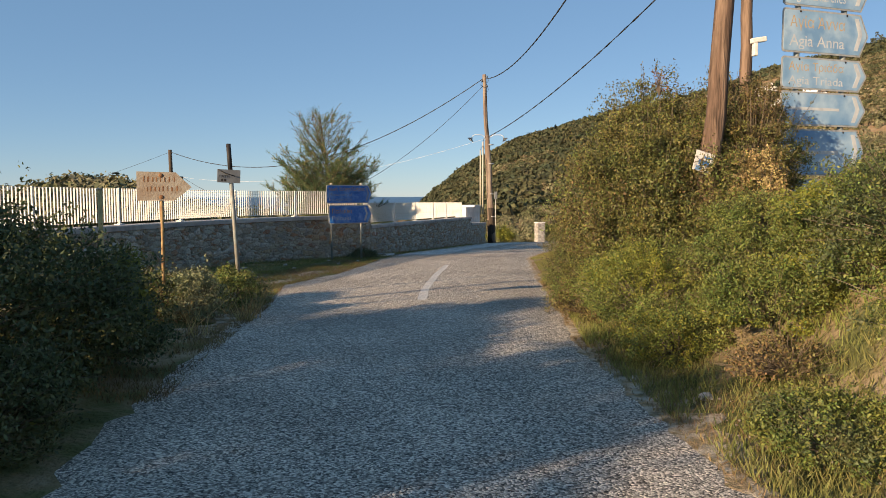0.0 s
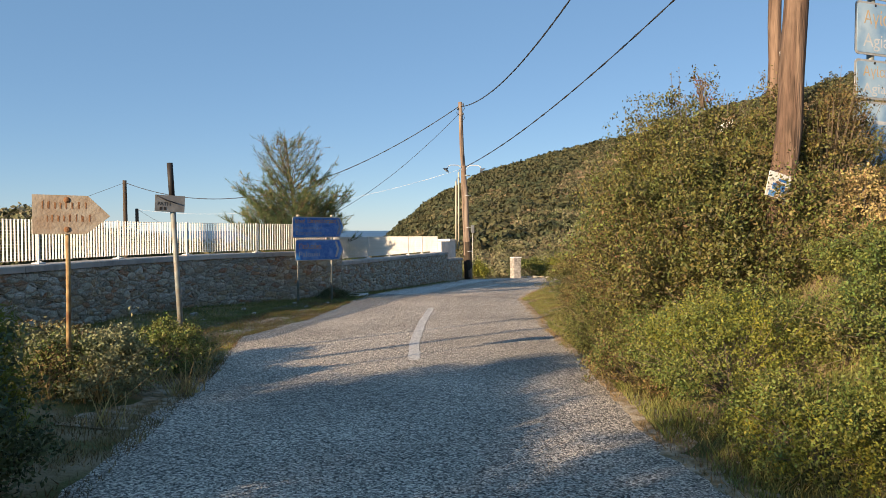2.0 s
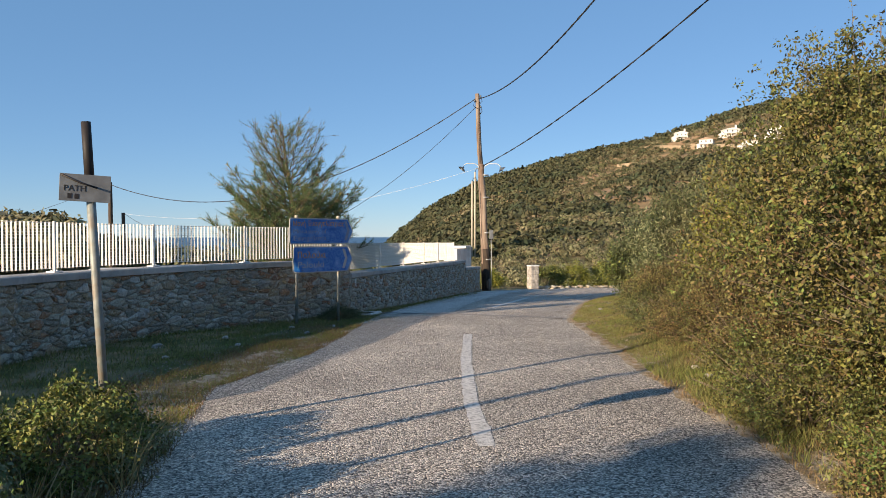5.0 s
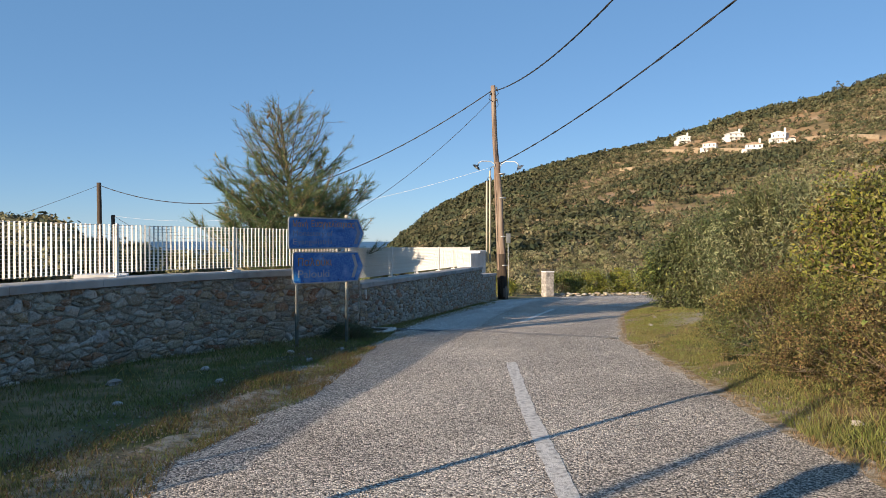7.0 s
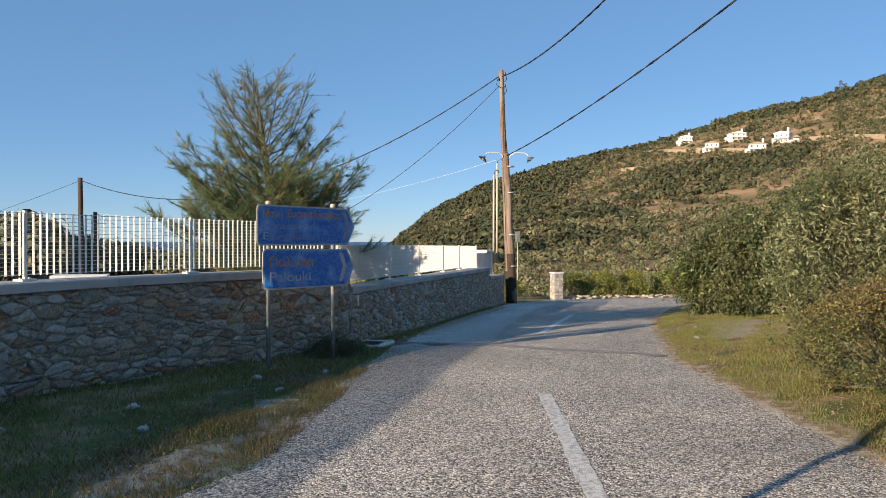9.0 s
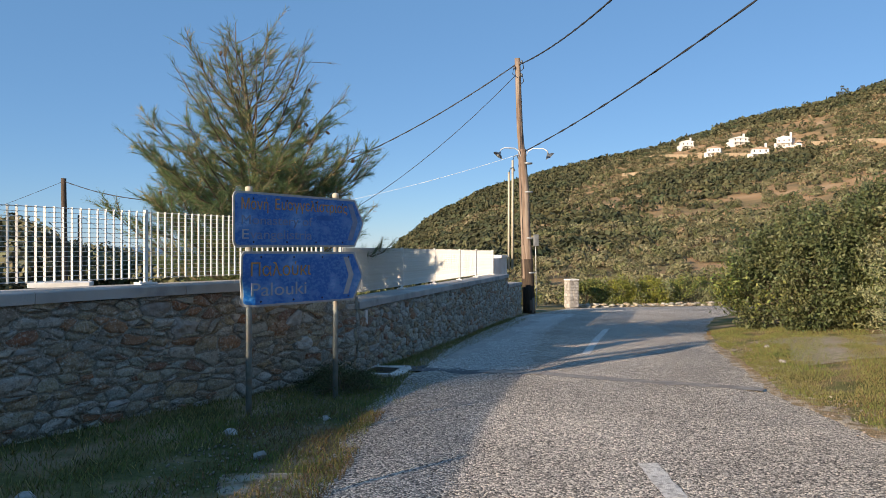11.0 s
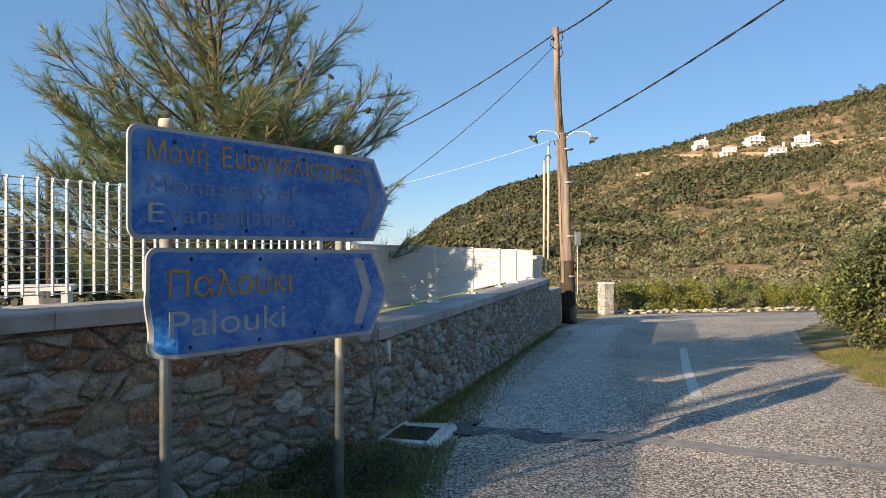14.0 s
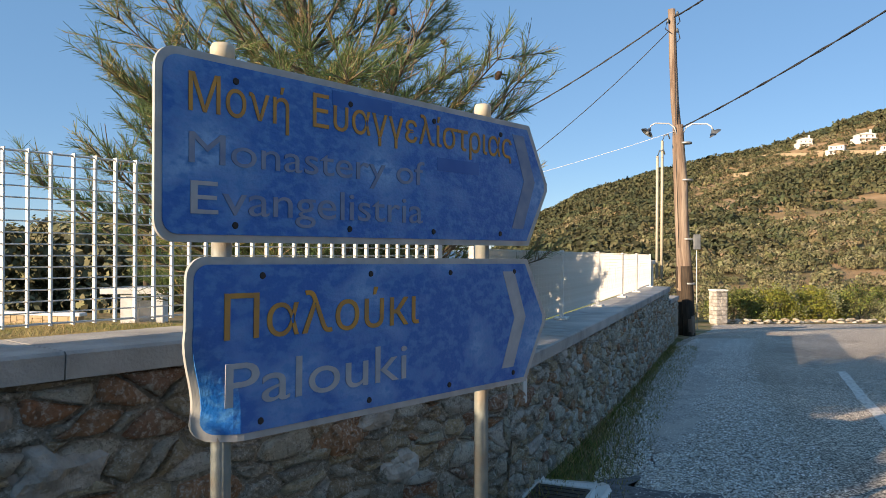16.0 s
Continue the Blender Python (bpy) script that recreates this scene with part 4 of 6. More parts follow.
# ---- poles, lamps and cables ----
def wood_pole(name, base, top, r0, r1, label, material="pole_wood", tar=0.0):
    base, top = Vector(base), Vector(top)
    root = empty(name, Matrix.Translation(base), label, "pole", "wooden poles by the road")
    rng = np.random.default_rng(int(abs(base.x * 100)))
    pts, rad = [], []
    for k in range(15):
        t = k / 14
        w = 0.012 * (t > 0 and t < 1)
        pts.append((top - base) * t + Vector((rng.normal(0, w), rng.normal(0, w), -0.4 if k == 0 else 0)))
        rad.append(r0 + (r1 - r0) * t)
    bm = bmesh.new()
    tube(bm, pts, rad, 12)
    shaft = part("shaft", bm, M[material], root)
    if tar > 0:
        bm = bmesh.new()
        n = 5
        tube(bm, [(top - base) * (tar * k / n / (top - base).length) + Vector((0, 0, -0.3 if k == 0 else 0)) for k in range(n + 1)], [r0 * 1.06] * n + [r0 * 1.02], 12)
        part("tarred_foot", bm, M["tar_wood"], root, "tar-black foot of the pole")
    return root


def bundle(name, pts, r, material, label, n=26, sag=0.5, strands=1):
    """A hanging cable between two places; a bundle is twisted of several strands."""
    a, b = Vector(pts[0]), Vector(pts[1])
    root = empty(name, Matrix.Translation(a), label, "cable")
    side = (b - a).cross(Vector((0, 0, 1))).normalized()
    for q in range(strands):
        line = []
        for k in range(n + 1):
            t = k / n
            p = (b - a) * t + Vector((0, 0, -4 * sag * t * (1 - t)))
            if strands > 1:
                w = 2 * math.pi * (q / strands + t * n * 0.35)
                p += (side * math.cos(w) + Vector((0, 0, 1)) * math.sin(w)) * r * 1.1
            line.append(p)
        bm = bmesh.new()
        tube(bm, line, r, 5)
        part("strand", bm, material, root)
    return root


zA = gz(6.96, 40.1)
pole_a = wood_pole("utility_pole", (6.96, 40.15, zA), (6.59, 40.2, 7.85), 0.145, 0.10, "tall weathered wooden utility pole at the wall's end", "pole_wood_pale", tar=1.9)
pole_b = wood_pole("utility_pole", (7.02, 39.85, gz(7.0, 39.8)), (6.72, 39.92, 4.62), 0.15, 0.115, "shorter wooden pole bolted beside the tall one", "pole_wood_pale", tar=1.9)
pole_n = wood_pole("utility_pole", (4.88, 10.33, gz(4.88, 10.33)), (5.54, 10.5, 9.0), 0.15, 0.10, "leaning brown wooden utility pole rising out of a bush")
pole_m = wood_pole("utility_pole", (8.55, 16.0, gz(8.55, 16.0)), (8.31, 16.0, 9.2), 0.15, 0.10, "upright wooden pole with a white lamp bracket")
pole_l = wood_pole("utility_pole", (-13.5, 56.5, gz(-13.5, 56.5)), (-13.6, 56.5, 4.75), 0.16, 0.13, "dark wooden pole beyond the yard", "pole_wood_dark")
pole_k = wood_pole("utility_pole", (-12.9, 57.0, gz(-12.9, 57)), (-12.95, 57.0, 2.85), 0.13, 0.11, "short dark wooden pole beyond the yard", "pole_wood_dark")
pole_h = wood_pole("utility_pole", (-16.2, 11.65, gz(-16.2, 11.65)), (-16.2, 11.65, 7.5), 0.13, 0.10, "wooden utility pole whose shadow crosses the road")


# unseen stand-in for an unknown caster: added for a thin shadow line on the road
pole_g = wood_pole("utility_pole", (-9.0, 6.45, gz(-9.0, 6.45)), (-9.0, 6.45, 5.3), 0.06, 0.05, "slim unseen pole added to cast a thin shadow line over the road")


def pole_fittings():
    """Insulators and cable loops at the tall pole's head, meter box on the short pole."""
    for k, z in enumerate((7.72, 7.5, 7.25)):
        bm = bmesh.new()
        s = 1 if k != 1 else -1
        tube(bm, [(-0.36, 0.05, z - zA), (-0.36 + 0.16 * s, -0.02, z - zA - 0.03), (-0.36 + 0.2 * s, -0.03, z - zA - 0.22), (-0.35 + 0.1 * s, -0.08, z - zA - 0.32)], 0.016, 6)
        part("cable_loop", bm, M["cable_black"], pole_a)
        bm = bmesh.new()
        tube(bm, [(-0.36 + 0.13 * s, -0.02, z - zA - 0.05), (-0.36 + 0.13 * s, -0.02, z - zA + 0.02), (-0.36 + 0.13 * s, -0.02, z - zA + 0.07)], [0.03, 0.04, 0.015], 8)
        part("insulator", bm, M["lamp_metal"], pole_a)
    bm = bmesh.new()
    tube(bm, [(-0.20, -0.16, 2.4), (-0.27, -0.14, 4.5), (-0.34, -0.12, 8.3)], 0.012, 5)
    part("down_cable", bm, M["cable_black"], pole_a)
    bm = bmesh.new()
    box(bm, 0.03, 0.19, -0.25, -0.12, 2.35, 2.75, 0.01)
    part("meter_box", bm, M["plate_white"], pole_b, "small pale meter box")
    bm = bmesh.new()
    tube(bm, [(0.1, -0.18, 2.36), (0.11, -0.18, 1.6), (0.14, -0.15, 0.2)], 0.012, 5)
    part("conduit", bm, M["cable_white"], pole_b)
    for z in (1.4, 2.6, 4.2, 5.2):
        bm = bmesh.new()
        tube(bm, [(-0.13 * z / 5, -0.0, z), (-0.13 * z / 5, 0.0, z + 0.05)], 0.16, 12)
        part("band", bm, M["galvanised"], pole_b)


pole_fittings()


def street_lamp(side):
    """A curved pale arm on the pole with a round shade."""
    base = (6.72, 39.85, 4.47)
    root = empty("street_lamp", Matrix.Translation(base), "curved pale lamp arm with a dark round shade", "lamp", "lamps on the pole")
    s = side
    bm = bmesh.new()
    tube(bm, [(0.08 * s, 0, -0.12), (0.16 * s, -0.02, 0.08), (0.32 * s, -0.05, 0.17), (0.70 * s, -0.08, 0.17), (0.82 * s, -0.1, 0.10), (0.86 * s, -0.1, -0.0)], 0.02, 8)
    part("arm", bm, M["cable_white"], root, "white painted arm")
    bm = bmesh.new()
    tube(bm, [(0.86 * s, -0.1, 0.03), (0.86 * s, -0.1, -0.02), (0.89 * s, -0.1, -0.05), (0.93 * s, -0.1, -0.10)], [0.03, 0.045, 0.12, 0.19], 14, False)
    part("shade", bm, M["lamp_metal"], root)
    bm = bmesh.new()
    bmesh.ops.create_icosphere(bm, subdivisions=2, radius=0.05, matrix=pose(0.91 * s, -0.1, -0.10))
    part("bulb", bm, M["plate_white"], root)
    return root


street_lamp(-1)
street_lamp(1)


def lamp_bracket():
    """White pipe bracket and box on the upright pole."""
    root = empty("wall_lamp", pose(8.44, 15.84, 4.58), "white bracket lamp fixed on a wooden pole", "lamp")
    bm = bmesh.new()
    box(bm, 0.04, 0.13, -0.10, 0.02, -0.10, 0.19, 0.015)
    part("bracket", bm, M["fence_white"], root)
    bm = bmesh.new()
    box(bm, 0.02, 0.36, -0.11, 0.01, 0.16, 0.27, 0.02)
    bm.transform(pose(0, 0, 0, 0, -9, 0))
    part("lamp_head", bm, M["fence_white"], root)


lamp_bracket()


def kiosk():
    """White plastered block behind the wall's end, with two pipe masts."""
    root = empty("meter_kiosk", pose(6.1, 41.3, -0.6, 0, 0, 65), "white plastered masonry block by the poles", "kiosk")
    bm = bmesh.new()
    box(bm, -1.9, 0.75, -0.25, 0.35, -1.0, 1.42, 0.015)
    part("body", bm, M["white_plaster"], root)
    bm = bmesh.new()
    box(bm, -0.55, 0.85, -0.31, 0.41, 1.42, 1.52, 0.01)
    part("cap_slab", bm, M["white_plaster"], root)
    for x, top in ((6.58, 3.95), (6.72, 4.4)):
        r = empty("pipe_mast", pose(x, 41.35, 0.9), "pale metal pipe mast rising from the kiosk", "mast", "masts on the kiosk")
        bm = bmesh.new()
        tube(bm, [(0, 0, -0.5), (0, 0, top - 0.9)], 0.04, 10)
        part("pipe", bm, M["cap_cream"], r)
        bm = bmesh.new()
        tube(bm, [(0, 0, top - 0.92), (0.05, -0.02, top - 0.75), (0.16, -0.05, top - 0.72), (0.2, -0.05, top - 0.85)], 0.022, 8)
        part("gooseneck", bm, M["lamp_metal"], r)


kiosk()

HEAD = (6.60, 40.18, 7.68)
bundle("power_cable", [HEAD, (-13.58, 56.5, 4.6)], 0.014, M["cable_black"], "thick twisted overhead cable", 40, 2.6, 3)
bundle("power_cable", [(6.62, 40.18, 7.35), (-12.95, 57.0, 2.85)], 0.012, M["cable_black"], "thin dark overhead cable", 30, 4.1)
bundle("power_cable", [(6.68, 39.9, 4.48), (-12.95, 57.0, 2.8)], 0.006, M["cable_white"], "thin white overhead cable", 30, 1.08)
bundle("power_cable", [(6.64, 40.18, 7.62), (5.51, 10.49, 8.85)], 0.014, M["cable_black"], "thick twisted overhead cable along the road", 44, 1.38, 3)
bundle("power_cable", [(6.78, 39.85, 4.55), (8.36, 16.0, 7.68)], 0.014, M["cable_black"], "overhead cable between wooden poles", 34, 0.51, 2)
bundle("power_cable", [(-13.58, 56.5, 4.6), (-40.0, 74.0, -1.0)], 0.012, M["cable_black"], "thin overhead cable running down to the coast", 24, 0.6)
bundle("power_cable", [(8.34, 16.0, 8.9), (10.2, 18.9, 3.0)], 0.008, M["cable_black"], "thin steel stay of a pole", 8, 0.0)


# ---- low far wall, pillar, rocks ----
def rock(name, x, y, r, seed, material, label, flat=0.6, z=None):
    rng = np.random.default_rng(seed)
    bm = bmesh.new()
    bmesh.ops.create_icosphere(bm, subdivisions=2, radius=r)
    off = Vector(rng.uniform(-50, 50, 3))
    for v in bm.verts:
        k = 1 + 0.45 * noise.noise(v.co * (1.3 / r) + off) + 0.2 * noise.noise(v.co * (3 / r) + off)
        v.co = Vector((v.co.x * k, v.co.y * k * 0.85, v.co.z * k * flat))
    ob = part(name, bm, material)
    ob.matrix_basis = pose(x, y, (gz(x, y) if z is None else z) + r * flat * 0.35, 0, 0, rng.uniform(0, 360))
    return tagged(ob, label, "rock", "loose stones")


def pillar():
    x, y = 12.3, 51.2
    z = gz(x, y) + 0.1
    root = empty("stone_pillar", pose(x, y, z - 0.1, 0, 0, 12), "square pillar of whitewashed stones at the road's far edge", "pillar")
    rng = np.random.default_rng(4)
    bm = bmesh.new()
    box(bm, -0.235, 0.235, -0.235, 0.235, -0.2, 1.42)
    part("core", bm, M["mortar"], root)
    h = 0.05
    while h < 1.38:
        c = rng.uniform(0.12, 0.2)
        for a in range(4):
            xx = -0.255
            while xx < 0.22:
                w = min(rng.uniform(0.14, 0.32), 0.255 - xx)
                bm = bmesh.new()
                box(bm, xx + 0.006, xx + w - 0.006, -0.28, -0.225, h + 0.006, min(h + c, 1.42) - 0.006, 0.012)
                bm.transform(pose(0, 0, 0, 0, 0, 90 * a))
                part("stone", bm, M["stone_pale"], root)
                xx += w
        h += c
    bm = bmesh.new()
    box(bm, -0.29, 0.29, -0.29, 0.29, 1.42, 1.48, 0.01)
    part("cap_slab", bm, M["white_plaster"], root)


pillar()
rng = np.random.default_rng(21)
low = empty("low_stone_wall", pose(12.2, 51.5, gz(12.2, 51.5)), "low drystone wall of pale rocks along the far road edge", "wall")
for k in range(120):
    t = k / 119
    x, y = 12.9 + 22 * t, 51.6 + 2.2 * math.sin(t * 2.2)
    for row in range(2):
        bm = bmesh.new()
        r = rng.uniform(0.05, 0.14)
        bmesh.ops.create_icosphere(bm, subdivisions=2, radius=r)
        off = Vector(rng.uniform(-50, 50, 3))
        for v in bm.verts:
            kk = 1 + 0.7 * noise.noise(v.co * 7 + off)
            v.co = Vector((v.co.x * kk * 1.3, v.co.y * kk, v.co.z * kk * 0.6))
        bm.transform(Matrix.Translation((x - 12.2 + rng.normal(0, 0.12), y - 51.5 + rng.normal(0, 0.12), gz(x, y) - gz(12.2, 51.5) + 0.03 + 0.13 * row * rng.uniform(0.4, 1))))
        part("rock", bm, M["stone_brown"] if rng.random() < 0.5 else M["stone_grey"], low)

# ---- plants ----
def leaf_quads(centres, size, rng, slim=0.45, up=0.0, dirs=None):
    """Small pointed leaves, one four-cornered face each, at the centres."""
    n = len(centres)
    if dirs is None:
        d = rng.normal(0, 1, (n, 3))
        d[:, 2] += up
    else:
        d = dirs + rng.normal(0, 0.35, (n, 3))
    d /= np.linalg.norm(d, axis=1, keepdims=True) + 1e-9
    s = np.cross(d, rng.normal(0, 1, (n, 3)))
    s /= np.linalg.norm(s, axis=1, keepdims=True) + 1e-9
    k = (size * rng.uniform(0.6, 1.35, n))[:, None]
    nn = np.cross(d, s)
    v = np.stack([centres - d * k * 0.5, centres + s * k * slim * 0.5 + nn * k * 0.06, centres + d * k * 0.5, centres - s * k * slim * 0.5 + nn * k * 0.06], axis=1)
    f = np.arange(n * 4).reshape(n, 4)
    return v.reshape(-1, 3), f


def thin_sticks(a, b, r0, r1):
    """Three-sided sticks from the places a to b."""
    d = b - a
    d = d / (np.linalg.norm(d, axis=1, keepdims=True) + 1e-9)
    s = np.cross(d, np.array([0.31, 0.2, 0.93]))
    s /= np.linalg.norm(s, axis=1, keepdims=True) + 1e-9
    t = np.cross(d, s)
    v, n = [], len(a)
    for p, r in ((a, r0), (b, r1)):
        for k in range(3):
            w = 2 * math.pi * k / 3
            v.append(p + (s * math.cos(w) + t * math.sin(w)) * r)
    v = np.stack(v, axis=1).reshape(-1, 3)
    o = np.arange(n)[:, None] * 6
    f = np.concatenate([np.stack([o[:, 0] + k, o[:, 0] + (k + 1) % 3, o[:, 0] + 3 + (k + 1) % 3, o[:, 0] + 3 + k], axis=1) for k in range(3)])
    return v, f


def shrub(name, x, y, rx, ry, h, n, size, leaf, label, seed, category="bush", clumps=90, lean=(0, 0), twigs=160, slim=0.5, fill=0.75, z=None, mix=None, spike=0.18, trunk=False, low=0.02, group=""):
    """A bush: stems from the base to many uneven clumps of leaves with gaps between."""
    rng = np.random.default_rng(seed)
    z0 = gz(x, y) if z is None else z
    root = empty(name, pose(x, y, z0 - 0.03), label, category, group)
    n, size, clumps = int(n * 1.8), size * 1.3, int(clumps * 2.4)
    th = rng.uniform(0, 2 * math.pi, clumps)
    cz = rng.uniform(low, 1, clumps) ** 0.8
    prof = np.sqrt(np.clip(1 - (cz * 0.98) ** 2.4, 0.02, 1)) * (0.72 + 0.28 * np.minimum(cz / 0.3, 1))
    rad = prof * rng.uniform(fill, 1.06, clumps)
    lump = 1 + 0.12 * np.sin(3 * th + seed) + 0.08 * np.sin(5 * th - seed * 2)
    c = np.stack([np.cos(th) * rad * rx * lump + lean[0] * cz, np.sin(th) * rad * ry * lump + lean[1] * cz, cz * h * (1 + 0.10 * np.sin(2 * th + seed * 1.7)) * (1 + rng.normal(0, 0.05, clumps))], axis=1)
    spread = 0.105 * (rx + ry + h) / 3 * rng.uniform(0.55, 1.25, clumps)
    sprigs = max(8, n // 15)
    si = rng.integers(0, clumps, sprigs)
    sc = c[si] + np.clip(rng.normal(0, 1, (sprigs, 3)), -1.6, 1.6) * spread[si][:, None] * np.array([1, 1, 0.85])
    p = sc[rng.integers(0, sprigs, n)] + rng.normal(0, 1, (n, 3)) * size * 0.95
    p[:, 2] = np.maximum(p[:, 2], 0.015 + rng.uniform(0, 0.05, n))
    nt = min(twigs, clumps * 4)
    ti = rng.integers(0, clumps, nt)
    tip = c[ti] * 1.02 + rng.normal(0, 1, (nt, 3)) * spread[ti][:, None] * 0.9
    tip += (tip - np.array([0, 0, 0.2 * h])) * rng.uniform(0, spike, nt)[:, None]
    start = c[ti] * rng.uniform(0.25, 0.6, nt)[:, None] * np.array([0.8, 0.8, 0.9])
    m = max(1, n // 7)
    pick, t = rng.integers(0, nt, m), rng.uniform(0.55, 1.0, m)
    tipleaf = start[pick] + (tip[pick] - start[pick]) * t[:, None] + rng.normal(0, size * 0.7, (m, 3))
    p = np.concatenate([p, tipleaf])
    mats = [leaf] + (list(mix) if mix else [])
    share = rng.random(len(p))
    patch = np.sin(p[:, 0] * 2.1 / max(rx, 0.3) * 1.6 + seed) + np.sin(p[:, 2] * 4.0 / max(h, 0.3) + seed * 2) + share * 1.6
    edges = np.quantile(patch, np.linspace(0, 1, len(mats) + 1)[1:-1] if len(mats) < 2 else [0.62, 0.86][:len(mats) - 1] if len(mats) == 3 else [0.72])
    level = np.searchsorted(edges, patch) if len(mats) > 1 else np.zeros(len(p), dtype=int)
    for k, key in enumerate(mats):
        q = p[level == k]
        if len(q):
            v, f = leaf_quads(q, size, rng, slim, 0.25)
            raw("foliage", v, f, M[key], root)
    v, f = thin_sticks(start, tip, 0.004 + 0.0012 * h, 0.0022)
    tagged(raw("twig_mass", v, f, M["twig"], root), kind="stuff")
    ns = 7
    a = rng.normal(0, 0.06, (ns, 3)) * np.array([rx, ry, 0])
    a[:, 2] = -0.05
    b = c[rng.integers(0, clumps, ns)] * 0.7
    v, f = thin_sticks(a, b, 0.018 + 0.012 * h, 0.006)
    tagged(raw("stem_cluster", v, f, M["bark"], root), kind="stuff")
    return root


def pine(x, y, z0, top, seed, label):
    """A young pine: upswept whorls of branches with sprays of long needles, thin at the top, with cones."""
    rng = np.random.default_rng(seed)
    root = empty("pine_tree", pose(x, y, z0), label, "tree")
    H = top - z0
    tr = bmesh.new()
    ax = lambda h: np.array([0.10 * math.sin(h * 1.1) - 0.02 * h, 0.05 * math.cos(h * 1.3), h])
    hs = np.linspace(-0.2, H, 16)
    tube(tr, [ax(h) for h in hs], [0.075 * (1 - max(h, 0) / H) ** 0.8 + 0.007 for h in hs], 8)
    part("trunk", tr, M["bark"], root)
    sa, sb, tips = [], [], []
    limb = bmesh.new()
    h = 0.15
    while h < H * 0.97:
        f = h / H
        count = 8 if f < 0.45 else 5 if f < 0.7 else 4
        a0 = rng.uniform(0, 6.28)
        for k in range(count):
            w = a0 + 2 * math.pi * k / count + rng.normal(0, 0.25)
            reach = (1.80 * (1 - f) ** 0.70 * (0.8 + 0.3 * (f > 0.08)) + 0.10) * rng.uniform(0.7, 1.1)
            rise = reach * rng.uniform(0.25, 0.70) if f < 0.5 else reach * rng.uniform(0.6, 1.3)
            rise = min(rise, (H - h) * 0.8 + 0.1)
            o = ax(h)
            d = np.array([math.cos(w), math.sin(w), 0])
            line = [o + d * reach * t + np.array([0, 0, rise * (0.35 * t + 0.65 * t * t)]) + rng.normal(0, 0.02, 3) * (t > 0) for t in np.linspace(0, 1, 6)]
            tube(limb, line, list(np.linspace(0.022 * (1 - f) + 0.008, 0.004, 6)), 5, False)
            nb = int(6 + reach * 19)
            for j in range(nb):
                t = rng.uniform(0.22, 1.0)
                q = np.array(line)
                i = min(int(t * 5), 4)
                s = q[i] + (q[i + 1] - q[i]) * (t * 5 - i)
                e = s + (d * rng.uniform(0.1, 0.8) + np.cross(d, [0, 0, 1]) * rng.normal(0, 0.55) + np.array([0, 0, rng.uniform(0.1, 0.85)])) * rng.uniform(0.15, 0.42) * (0.75 if f > 0.75 else 1.0)
                sa.append(s)
                sb.append(e)
            tips.append(line[-1])
            sa.append(line[-2])
            sb.append(line[-1] + np.array([0, 0, 0.14]) + d * 0.04)
        h += rng.uniform(0.10, 0.155) if f < 0.55 else rng.uniform(0.14, 0.26)
    part("limb_frame", limb, M["bark"], root)
    sa, sb = np.array(sa), np.array(sb)
    v, fc = thin_sticks(sa, sb, 0.005, 0.0025)
    tagged(raw("branchlet_mass", v, fc, M["twig"], root), kind="stuff")
    top_f = sa[:, 2] / H
    for key, share in (("needle", 0.88), ("needle_dry", 0.12)):
        rr = np.random.default_rng(seed + (7 if key == "needle" else 9))
        sel = rr.random(len(sa)) < share
        a, b = sa[sel], sb[sel]
        num = np.where(top_f[sel] > 0.72, 14, 38)
        idx = np.repeat(np.arange(len(a)), num)
        t = rr.uniform(0.15, 1.02, len(idx))
        base = a[idx] + (b - a)[idx] * t[:, None]
        d = (b - a)[idx]
        d = d / (np.linalg.norm(d, axis=1, keepdims=True) + 1e-9)
        dirn = d * 1.0 + rr.normal(0, 0.42, (len(idx), 3))
        dirn /= np.linalg.norm(dirn, axis=1, keepdims=True)
        ln = rr.uniform(0.07, 0.125, len(idx))[:, None]
        s = np.cross(dirn, rr.normal(0, 1, (len(idx), 3)))
        s = s / (np.linalg.norm(s, axis=1, keepdims=True) + 1e-9) * 0.0021
        v = np.stack([base - s, base + s, base + dirn * ln + s * 0.5, base + dirn * ln - s * 0.5], axis=1).reshape(-1, 3)
        raw("needle_foliage", v, np.arange(len(v)).reshape(-1, 4), M[key], root)
    for k in range(20):
        p = tips[rng.integers(int(len(tips) * 0.45), len(tips))] + rng.normal(0, 0.05, 3) - np.array([0, 0, 0.12])
        bm = bmesh.new()
        bmesh.ops.create_icosphere(bm, subdivisions=2, radius=0.023, matrix=Matrix.Translation(p) @ pose(0, 0, 0, rng.uniform(-60, 60), rng.uniform(-60, 60), 0) @ Matrix.Diagonal((1, 1, 1.7, 1)))
        for vv in bm.verts:
            vv.co += Vector(rng.normal(0, 0.003, 3))
        part("cone", bm, M["cone_brown"], root, "brown pine cone")
    return root


pine(-1.15, 25.7, 0.30, 4.2, 5, "young pine with long needles and brown cones behind a fence")

